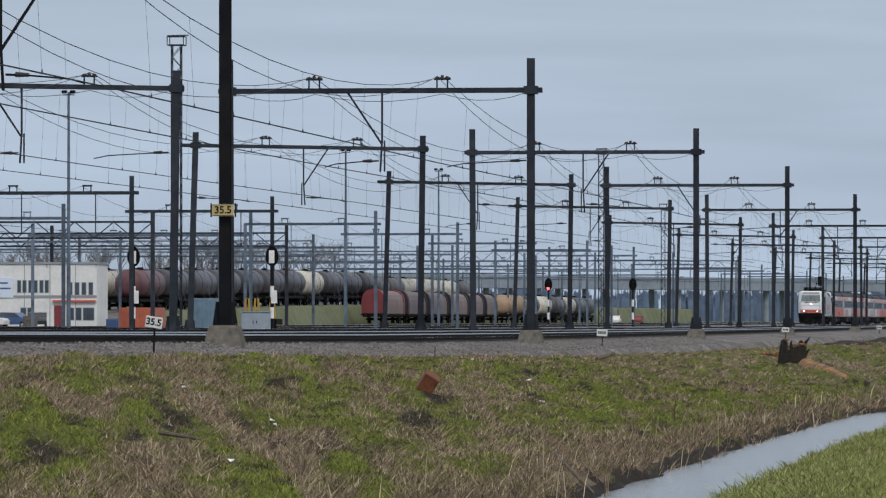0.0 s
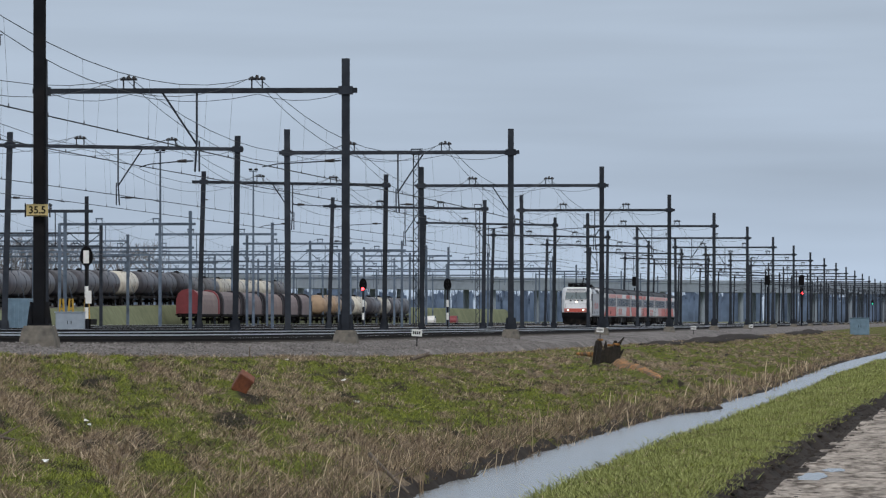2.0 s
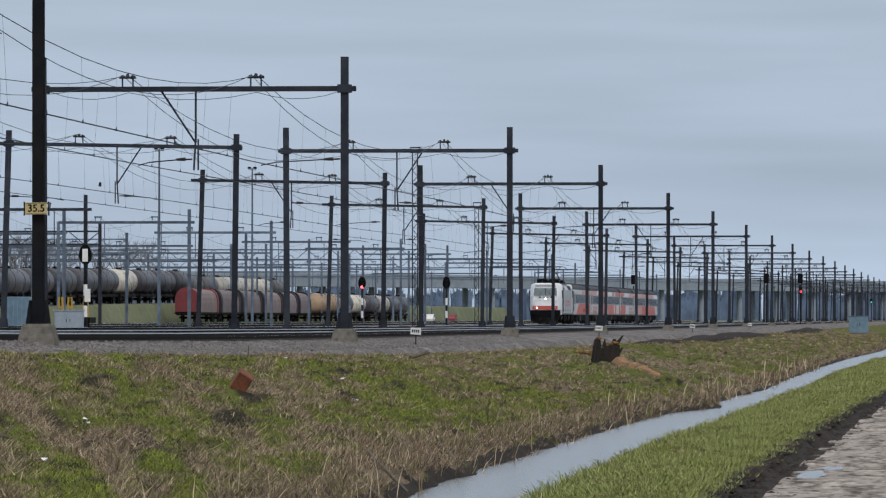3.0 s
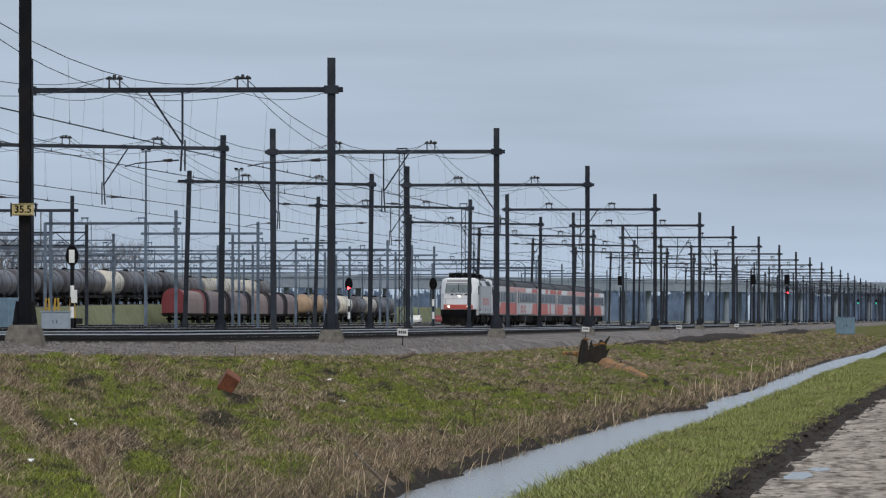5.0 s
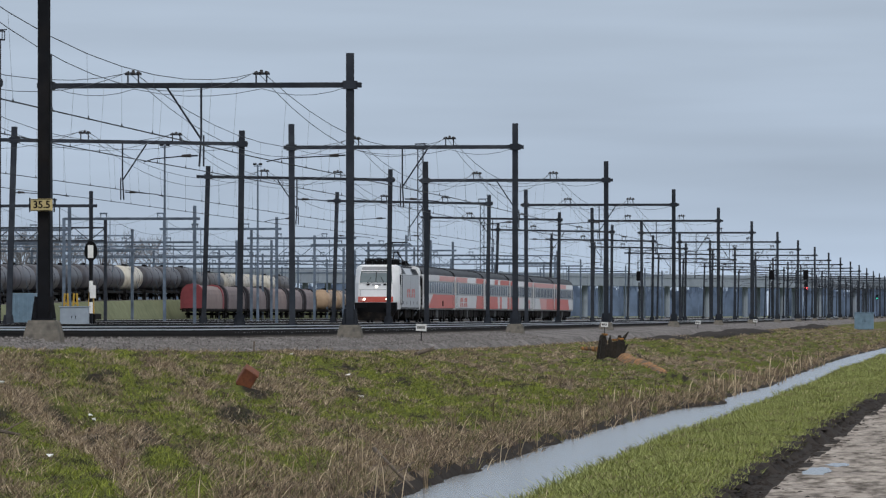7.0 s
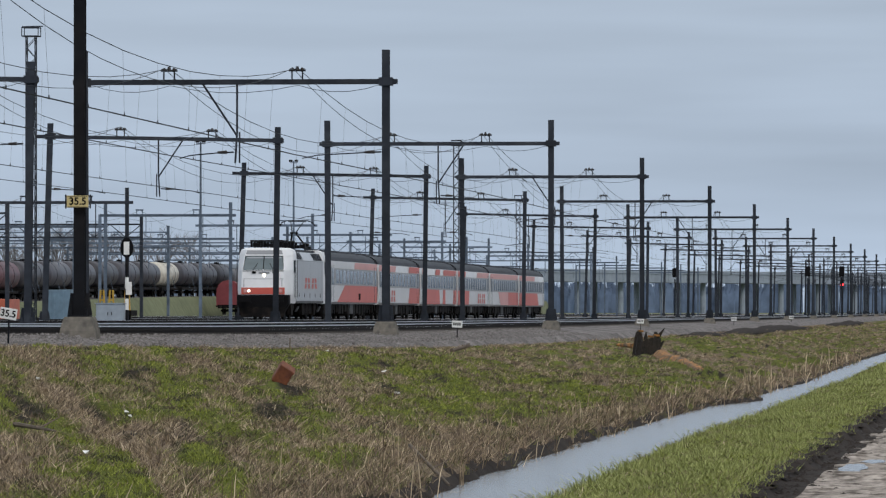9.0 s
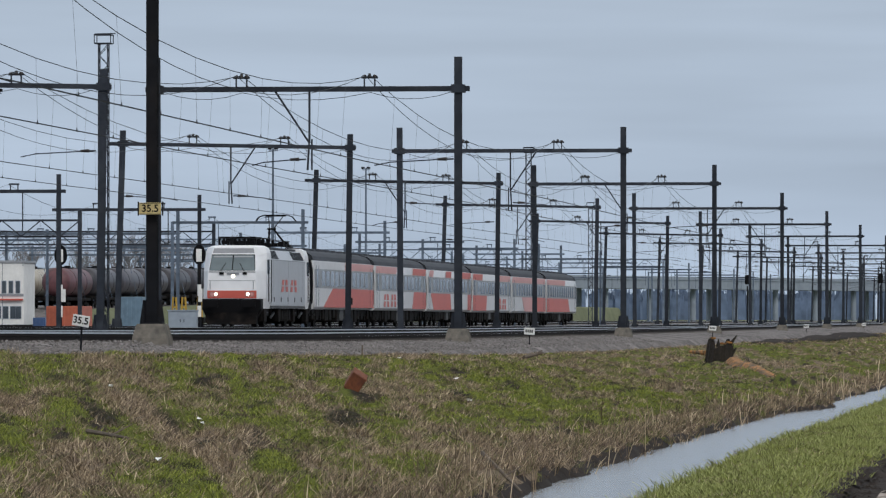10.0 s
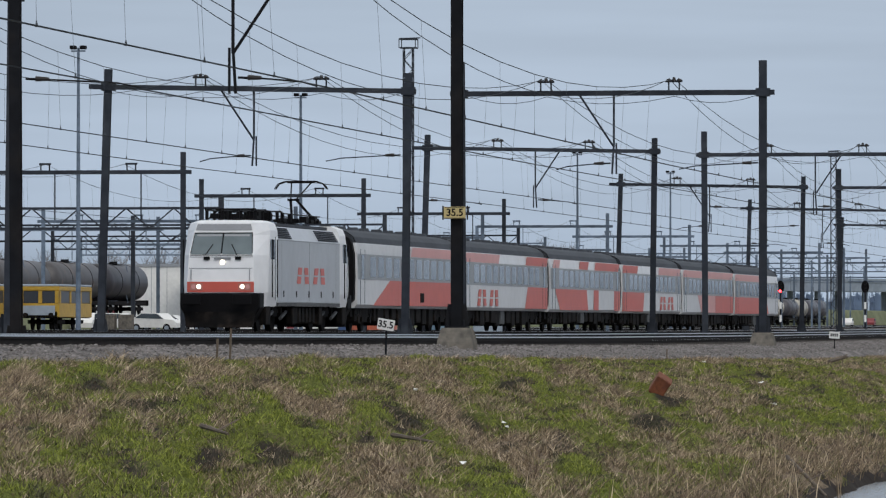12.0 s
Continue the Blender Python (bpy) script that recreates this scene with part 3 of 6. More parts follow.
portal_row(make_portal(M["steel_slate"], 10.45, 8.6, 8.0, B_LABEL, (0.11, 0.27), footing=False, rise=0.2), -33.0, B_Y[1::2])


# ---- yard portals further off, galvanised, the distant ones blued for haze ----
def yard_portal(metal, width, top, beam_z, n_brackets, label):
    p = thing("yard_portal", None, label, "catenary portal", "yard portals")
    for x in (0.0, -width):
        part("mast", mast_mesh(B(), x, -0.25, top), metal, p)
    bm = B()
    box(bm, -width - 0.4, 0.4, -0.16, -0.1, beam_z - 0.1, beam_z + 0.1)
    box(bm, -width - 0.4, 0.4, 0.1, 0.16, beam_z - 0.1, beam_z + 0.1)
    part("crossbeam", bm, metal, p)
    for i in range(n_brackets):
        x = -width * (i + 0.6) / (n_brackets + 0.2)
        bm = B()
        for sx in (-0.22, 0.22):
            beam(bm, (x + sx, 0, beam_z + 0.1), (x + sx, 0, beam_z + 0.4), 0.06, 0.06)
        beam(bm, (x - 0.3, 0, beam_z + 0.42), (x + 0.3, 0, beam_z + 0.42), 0.1, 0.1)
        beam(bm, (x + 0.5, 0, beam_z - 0.1), (x + 0.5, 0, beam_z - 2.4), 0.06, 0.06)
        part("bracket", bm, metal, p)
    return p


portal_row(yard_portal(M["steel_slate"], 9.7, 8.9, 7.9, 2, "slate-grey overhead line portal in the yard"), -60.0, [300, 354, 411])
portal_row(yard_portal(M["steel_hazed"], 9.7, 8.9, 7.9, 2, "galvanised overhead line portal in the yard, paled for haze"), -60.0, [466, 521, 584, 640, 697, 754, 810, 866, 922, 980, 1040, 1100, 1160])
portal_row(yard_portal(M["steel_hazed"], 18.0, 8.6, 7.6, 4, "wide galvanised portal over several sidings, paled for haze"), -76.0, [420, 505, 590, 655, 730, 800, 880, 960, 1060])
portal_row(yard_portal(M["steel_hazed"], 24.0, 8.8, 7.8, 5, "wide galvanised portal over several sidings, paled for haze"), -96.0, [470, 560, 620, 690, 770, 860, 950, 1050])


# ---- wires ----
def make_wires(x, stations, label, top_z=8.42, low_z=5.6, sag=1.24, dz=0.0, level=None):
    w = thing("overhead_wires", None, label, "overhead wire", "overhead wires")

    def tube(name, pts, r):
        bm = B()
        prev = None
        for p in pts:
            ring = [bm.verts.new((p[0] + r * math.cos(a), p[1], p[2] + r * math.sin(a))) for a in (0.5, 2.6, 4.7)]
            if prev:
                for i in range(3):
                    bm.faces.new((prev[i], prev[(i + 1) % 3], ring[(i + 1) % 3], ring[i]))
            prev = ring
        part(name, bm, M["wire"], w)

    mess, cont, drops = [], [], B()
    for k, (a, b) in enumerate(zip(stations, stations[1:])):
        za, zb = mast_level(x, a) + top_z + dz, mast_level(x, b) + top_z + dz
        ca, cb = mast_level(x, a) + low_z + dz, mast_level(x, b) + low_z + dz
        if level is not None:
            ca = cb = EYE + level
        zig = 0.2 if k % 2 else -0.2
        for i in range(10):
            u = i / 10
            y = a + (b - a) * u
            mz = za + (zb - za) * u - 4 * sag * u * (1 - u)
            mess.append((x, y, mz))
            cont.append((x + zig * (1 - 2 * u), y, ca + (cb - ca) * u))
            if i and a < 620:
                foot = Vector((x + zig * (1 - 2 * u), y, ca + (cb - ca) * u))
                bar(drops, (x, y, mz), foot, 0.004, 3)
                bar(drops, foot - Vector((0, 0, 0.02)), foot + Vector((0, 0, 0.09)), 0.03, 4, 0.01)
    tube("messenger_wire", mess, 0.013)
    if x > -50:        # a second, slacker wire hangs beside the messenger
        slack = []
        for a, b in zip(stations, stations[1:]):
            za, zb = mast_level(x, a) + top_z + dz, mast_level(x, b) + top_z + dz
            slack += [(x - 0.16, a + (b - a) * u, za + (zb - za) * u - 4 * (sag + 0.42) * u * (1 - u)) for u in np.linspace(0, 0.93, 14)]
        tube("feeder_wire", slack, 0.012)
    tube("contact_wire", cont, 0.013)
    tube("contact_wire", [(px + 0.06, py, pz) for px, py, pz in cont], 0.011)
    tagged(part("dropper_wire", drops, M["wire"], w), "thin dropper wires", kind="stuff")
    return w


for tx, st, d in ((TRACKS[0], A_Y, 0.0), (TRACKS[1], A_Y, 0.0), (TRACKS[2], B_Y, 0.1), (TRACKS[3], B_Y, 0.2)):
    make_wires(tx, [st[0] - 72] + st[:14], "sagging messenger wire with droppers over a contact wire", dz=d, level=5.03 if tx > -30 else 5.2)
C_Y = [245, 300, 354, 411, 466, 521, 584, 640, 697, 754, 810]
for tx in (-63.0, -67.0):
    make_wires(tx, C_Y, "thin overhead wires of the yard tracks", top_z=8.3)


# ---- the train ----
TRAIN_X = TRACKS[3]


def plan_ring(z, w, wf, f, c, length, f2=None):
    f2 = f if f2 is None else f2
    return [(wf, f, z), (w, f + c, z), (w, length - f2 - c, z), (wf, length - f2, z), (-wf, length - f2, z), (-w, length - f2 - c, z), (-w, f + c, z), (-wf, f, z)]


def wheelset(bm, y, r, gauge=0.75):
    for s in (-1, 1):
        bar(bm, (s * (gauge - 0.06), y, r), (s * (gauge + 0.07), y, r), r, 18)
    bar(bm, (-gauge, y, r), (gauge, y, r), 0.08, 8)


def make_bogie(parent, y, axles, r, half):
    bm = B()
    for s in (-1, 1):
        box(bm, s * 1.0 - 0.07, s * 1.0 + 0.07, y - half, y + half, r - 0.02, r + 0.2)
        box(bm, s * 1.02 - 0.12, s * 1.02 + 0.12, y - 0.5, y + 0.5, r - 0.12, r + 0.32)
        for a in axles:
            box(bm, s * 1.05 - 0.1, s * 1.05 + 0.1, y + a - 0.16, y + a + 0.16, r - 0.16, r + 0.16)
            bar(bm, (s * 1.05, y + a - 0.27, r + 0.1), (s * 1.05, y + a - 0.27, r + 0.42), 0.09, 8)
            bar(bm, (s * 1.05, y + a + 0.27, r + 0.1), (s * 1.05, y + a + 0.27, r + 0.42), 0.09, 8)
    box(bm, -1.0, 1.0, y - 0.25, y + 0.25, r, r + 0.25)
    bogie = part("bogie", bm, M["under"], parent)
    for a in axles:
        bm = B()
        wheelset(bm, y + a, r)
        part("wheelset", bm, M["under"], bogie)
    return bogie


def quad_on_side(bm, y0, y1, y2, y3, z0, z1, x):
    """A flat panel on a side: bottom edge from y0 to y1, top edge from y2 to y3."""
    d = 0.006
    lo = [(x, y0, z0), (x, y1, z0), (x, y3, z1), (x, y2, z1)]
    a = [bm.verts.new(p) for p in lo]
    b = [bm.verts.new((p[0] - math.copysign(d, x), p[1], p[2])) for p in lo]
    bm.faces.new(a)
    for i in range(4):
        bm.faces.new((a[i], b[i], b[(i + 1) % 4], a[(i + 1) % 4]))


def emblem_blocks(parent, x, y, z, h, length):
    """A row of plain red lozenges, each split in two, leaning by turns."""
    w = length / 4
    for k in range(4):
        y0, y1 = y + k * w, y + (k + 0.46) * w
        lean = (0.2 if k % 2 == 0 else -0.12) * w
        for a, b in ((0.0, 0.43), (0.53, 0.96)):
            bm = B()
            quad_on_side(bm, y0 + lean * a, y1 + lean * a, y0 + lean * b, y1 + lean * b, z + a * h, z + b * h, x)
            part("emblem_block", bm, M["red"], parent, "plain red emblem block")


def make_loco():
    L = 18.9
    t = thing("electric_locomotive", None, "white and silver electric locomotive with red front band, headlights lit", "locomotive")
    # cabs, then the machine room between them; heights above the rail
    CAB = ((0.78, 1.38, 1.10, 0.42, 0.9), (1.27, 1.47, 1.16, 0.30, 1.0), (1.63, 1.48, 1.16, 0.30, 1.0), (2.55, 1.48, 1.13, 0.42, 1.0), (3.25, 1.46, 1.05, 0.85, 0.95), (3.42, 1.45, 1.02, 0.93, 0.9), (3.66, 1.36, 0.95, 1.02, 0.85), (3.76, 1.12, 0.78, 1.22, 0.8))
    for end, s in ((0.0, 1), (L, -1)):
        bm = B()
        rings = [[(wf, f, z), (w, f + c, z), (w, 3.2, z), (-w, 3.2, z), (-w, f + c, z), (-wf, f, z)] for z, w, wf, f, c in CAB]
        loft(bm, rings)
        if s == -1:
            bmesh.ops.transform(bm, matrix=pose(0, L, 0, 0, 0, 180), verts=bm.verts)
        bmesh.ops.recalc_face_normals(bm, faces=bm.faces)
        part("cab", bm, M["loco_white"], t, "white cab")
    bm = B()
    half = [(1.42, 0.80), (1.475, 0.95), (1.475, 3.12), (1.22, 3.58), (0.0, 3.66)]
    outline = half + [(-x, z) for x, z in reversed(half) if x > 0]
    loft(bm, [[(x, y, z) for x, z in outline] for y in (3.2, L - 3.2)])
    bmesh.ops.recalc_face_normals(bm, faces=bm.faces)
    part("machine_room", bm, M["loco_silver"], t, "silver-grey machine room")
    for s in (-1, 1):
        for y0, y1 in ((3.4, 5.9), (11.3, 15.3)):
            bm = B()
            for k in range(6):
                z = 3.17 + k * 0.065
                x = s * (1.475 - (z - 3.12) * 0.554 + 0.012)
                box(bm, x - 0.016, x + 0.016, y0, y1, z, z + 0.045)
            part("grille", bm, M["roof"], t)
        for y0 in (3.9, 9.4, L - 4.0):
            bm = B()
            box(bm, s * 1.476 - 0.003, s * 1.476 + 0.003, y0, y0 + 0.02, 1.0, 3.1)
            part("panel_seam", bm, M["coach_grey"], t)
        for y0 in (1.75, L - 2.5):
            bm = B()
            box(bm, s * 1.482 - 0.008, s * 1.482 + 0.008, y0, y0 + 0.75, 2.42, 3.1)
            part("cab_side_window", bm, M["glass"], t)
            bm = B()
            for dy in (-0.12, 0.87):
                bar(bm, (s * 1.56, y0 + dy, 1.1), (s * 1.56, y0 + dy, 3.1), 0.022)
            part("handrail", bm, M["black"], t)
            bm = B()
            box(bm, s * 1.497 - 0.006, s * 1.497 + 0.006, y0 + 0.8, y0 + 0.83, 1.0, 3.2)
            part("door_seam", bm, M["black"], t)
        for k in range(5):
            bm = B()
            box(bm, s * 1.48 - 0.008, s * 1.48 + 0.008, 4.2 + k * 2.5, 4.35 + k * 2.5, 1.12, 1.34)
            part("socket", bm, M["under"], t)
        emblem_blocks(t, s * 1.492, 6.8, 1.60, 0.6, 6.6)
    for end, s in ((0.0, 1), (L, -1)):
        def fy(z):
            return end + s * float(np.interp(z, [0.78, 1.27, 1.63, 2.55, 3.25, 3.42, 3.66], [0.42, 0.30, 0.30, 0.42, 0.85, 0.93, 1.02]))

        def facing(bm, x0, x1, z0, z1, proud, t0=None, t1=None):
            x0b, x1b = (x0, x1) if t0 is None else (t0, t1)
            pts = [(x0, fy(z0) - s * proud, z0), (x1, fy(z0) - s * proud, z0), (x1b, fy(z1) - s * proud, z1), (x0b, fy(z1) - s * proud, z1)]
            vs = [bm.verts.new(p) for p in pts] + [bm.verts.new((p[0], p[1] + s * (proud + 0.05), p[2])) for p in pts]
            for q in ((0, 1, 2, 3), (4, 7, 6, 5), (0, 4, 5, 1), (1, 5, 6, 2), (2, 6, 7, 3), (3, 7, 4, 0)):
                bm.faces.new([vs[i] for i in q])
            return bm
        part("front_band", facing(B(), -1.165, 1.165, 1.27, 1.63, 0.02), M["red"], t, "red front band")
        part("screen_surround", facing(B(), -1.10, 1.10, 2.53, 3.33, 0.008, -1.02, 1.02), M["black"], t, "black rubber surround")
        for a, b, c, d in ((-1.07, -0.025, -0.99, -0.025), (0.025, 1.07, 0.025, 0.99)):
            part("windscreen", facing(B(), a, b, 2.57, 3.29, 0.015, c, d), M["windscreen"], t, "grey tinted windscreen")
            bm = B()
            part("sun_blind", facing(B(), c * 0.93 if abs(c) > 0.1 else c * 1.6, d * 0.93 if abs(d) > 0.1 else d * 1.6, 3.16, 3.27, 0.019), M["roof_panel"], t)
            m = (a + b) / 2
            bar(bm, (m, fy(2.6) - s * 0.04, 2.55), (m * 0.6, fy(2.95) - s * 0.04, 2.92), 0.018)
            part("wiper", bm, M["black"], t)
        part("roof_edge_panel", facing(B(), -0.99, 0.99, 3.40, 3.62, 0.012, -0.93, 0.93), M["roof_panel"], t)
        for z0 in (2.08, 2.47):
            part("front_seam", facing(B(), -1.1, 1.1, z0, z0 + 0.025, 0.012), M["coach_grey"], t)
        for x in (-1.02, 1.02):
            bm = B()
            bar(bm, (x, fy(1.7) - s * 0.07, 1.68), (x, fy(2.05) - s * 0.07, 2.06), 0.018)
            part("handrail", bm, M["coach_grey"], t)
        for x in (-0.5, 0.6):
            bm = B()
            box(bm, x - 0.1, x + 0.1, min(fy(2.45), fy(2.45) - s * 0.07), max(fy(2.45), fy(2.45) - s * 0.07), 2.38, 2.50)
            part("wiper_motor", bm, M["black"], t)
        bm = B()
        box(bm, -0.24, 0.34, min(fy(2.4), fy(2.4) - s * 0.05), max(fy(2.4), fy(2.4) - s * 0.05), 2.38, 2.46)
        part("lamp_visor", bm, M["roof_panel"], t)
        for x in (-0.76, 0.76):
            bm_lamp = B()
            bar(bm_lamp, (x, fy(1.45) - s * 0.04, 1.46), (x, fy(1.45) + s * 0.05, 1.46), 0.07, 14)
            part("lamp_housing", facing(B(), x - 0.13 if x > 0 else x * 1.24 - 0.11, x * 1.24 + 0.11 if x > 0 else x + 0.13, 1.34, 1.57, 0.026), M["lamp_glass"], t, "pale lamp glass")
            bm = bm_lamp
            part("headlight", bm, M["lamp"] if s == 1 else M["glass"], t, "lit round headlight" if s == 1 else "")
            bm = B()
            bar(bm, (x * 1.24, fy(1.45) - s * 0.036, 1.46), (x * 1.24, fy(1.45) + s * 0.05, 1.46), 0.08, 14)
            part("marker_light", bm, M["pink"], t)
        bm = B()
        bar(bm, (0.05, fy(2.3) - s * 0.03, 2.30), (0.05, fy(2.3) + s * 0.05, 2.30), 0.075, 14)
        part("upper_headlight", bm, M["lamp"] if s == 1 else M["glass"], t)
        # buffer beam, buffers, snow plough
        bm = B()
        loft(bm, [plan_ring(0.3, 1.1, 1.0, 0.0, 0.1, 0.9), plan_ring(0.75, 1.4, 1.36, 0.0, 0.1, 0.9), plan_ring(1.24, 1.4, 1.36, 0.0, 0.1, 0.9)])
        bmesh.ops.transform(bm, matrix=pose(0, end + 0.12 if s == 1 else end - 1.02, 0), verts=bm.verts)
        front = part("buffer_beam", bm, M["black"], t)
        for x in (-0.88, 0.88):
            bm = B()
            bar(bm, (x, end + s * 0.12, 1.02), (x, end - s * 0.42, 1.02), 0.12, 12)
            box(bm, x - 0.33, x + 0.33, end - s * 0.45 - 0.03, end - s * 0.45 + 0.03, 0.84, 1.2, 0.02)
            part("buffer", bm, M["black"], front)
        bm = B()
        loft(bm, [[(-1.15, end + s * 0.05, 0.14), (0, end - s * 0.3, 0.14), (1.15, end + s * 0.05, 0.14), (1.15, end + s * 0.3, 0.14), (-1.15, end + s * 0.3, 0.14)],
                  [(-1.25, end + s * 0.1, 0.62), (0, end - s * 0.12, 0.62), (1.25, end + s * 0.1, 0.62), (1.25, end + s * 0.3, 0.62), (-1.25, end + s * 0.3, 0.62)]])
        part("snow_plough", bm, M["under"], front)
    for y in (4.3, L - 4.3):
        make_bogie(t, y, (-1.3, 1.3), 0.6, 1.9)
    bm = B()
    box(bm, -1.2, 1.2, 7.2, L - 7.2, 0.25, 0.8, 0.05)
    for k in range(6):
        box(bm, 1.2, 1.32, 7.4 + k * 0.7, 7.85 + k * 0.7, 0.3, 0.75)
    part("transformer", bm, M["under"], t)
    for s in (-1, 1):
        for y0, y1 in ((1.3, 2.2), (6.4, 7.1), (L - 7.1, L - 6.4), (L - 2.2, L - 1.3)):
            bm = B()
            box(bm, s * 1.28 - 0.12, s * 1.28 + 0.12, y0, y1, 0.22, 0.8, 0.03)
            part("sand_box", bm, M["under"], t)
        for y in (3.0, 5.6, L - 5.6, L - 3.0):
            bm = B()
            bar(bm, (s * 1.2, y - 0.55, 0.42), (s * 1.2, y + 0.55, 0.62), 0.06, 8)
            part("damper", bm, M["under_grey"], t)
        bm = B()
        box(bm, s * 1.45 - 0.035, s * 1.45 + 0.035, 3.2, L - 3.2, 0.80, 0.92)
        part("sill_strip", bm, M["under_grey"], t, "dirty grey sill strip")
        bm = B()
        box(bm, s * 1.478 - 0.006, s * 1.478 + 0.006, 3.2, L - 3.2, 3.08, 3.12)
        part("gutter", bm, M["coach_grey"], t)
    # roof gear
    bm = B()
    box(bm, -1.0, 1.0, 2.6, L - 2.6, 3.62, 3.72)
    part("roof_deck", bm, M["roof"], t)
    rnd = random.Random(4)
    bm = B()
    for k in range(16):
        y, x = 2.4 + rnd.random() * 4.0, rnd.uniform(-0.8, 0.8)
        box(bm, x - 0.15, x + 0.15, y - 0.3, y + 0.3, 3.84, 3.95 + 0.18 * rnd.random())
    for x in (-0.85, -0.3, 0.35, 0.85):
        bar(bm, (x, 1.9, 4.12), (x, 7.4, 4.14), 0.03)
        for y in (2.2, 3.6, 5.0, 6.4):
            bar(bm, (x, y, 3.8), (x, y, 4.12), 0.06)
    for y in (2.1, 4.0, 6.9):
        bar(bm, (-0.9, y, 4.16), (0.9, y, 4.16), 0.03)
    part("folded_pantograph", bm, M["black"], t)
    bm = B()
    for k in range(12):
        y, x = 10.6 + rnd.random() * 6.0, rnd.uniform(-0.8, 0.8)
        box(bm, x - 0.13, x + 0.13, y - 0.25, y + 0.25, 3.84, 3.95 + 0.15 * rnd.random())
    for x in (-0.6, 0.6):
        for y in (8.8, 10.2):
            bar(bm, (x, y, 3.8), (x, y, 4.14), 0.07)
        bar(bm, (x, 8.6, 4.12), (x, 16.5, 4.12), 0.025)
    part("roof_equipment", bm, M["black"], t)
    bm = B()
    for s in (-1, 1):
        bar(bm, (s * 0.42, 16.3, 4.0), (s * 0.10, 14.3, 4.72), 0.05)
        bar(bm, (s * 0.10, 14.3, 4.72), (s * 0.36, 15.9, 5.36), 0.026)
        bar(bm, (s * 0.55, 13.4, 3.95), (s * 0.55, 16.5, 3.95), 0.05)
    bar(bm, (-0.22, 14.3, 4.72), (0.22, 14.3, 4.72), 0.05)
    bar(bm, (-0.6, 16.3, 4.0), (0.6, 16.3, 4.0), 0.06)
    for y in (15.75, 16.05):
        pts = [(-0.98, y, 5.14), (-0.84, y, 5.33), (-0.55, y, 5.43), (0.55, y, 5.43), (0.84, y, 5.33), (0.98, y, 5.14)]
        for a, b in zip(pts, pts[1:]):
            bar(bm, a, b, 0.024)
    box(bm, -0.5, 0.5, 15.7, 16.1, 5.36, 5.43)
    part("pantograph", bm, M["black"], t, "raised pantograph")
    return t


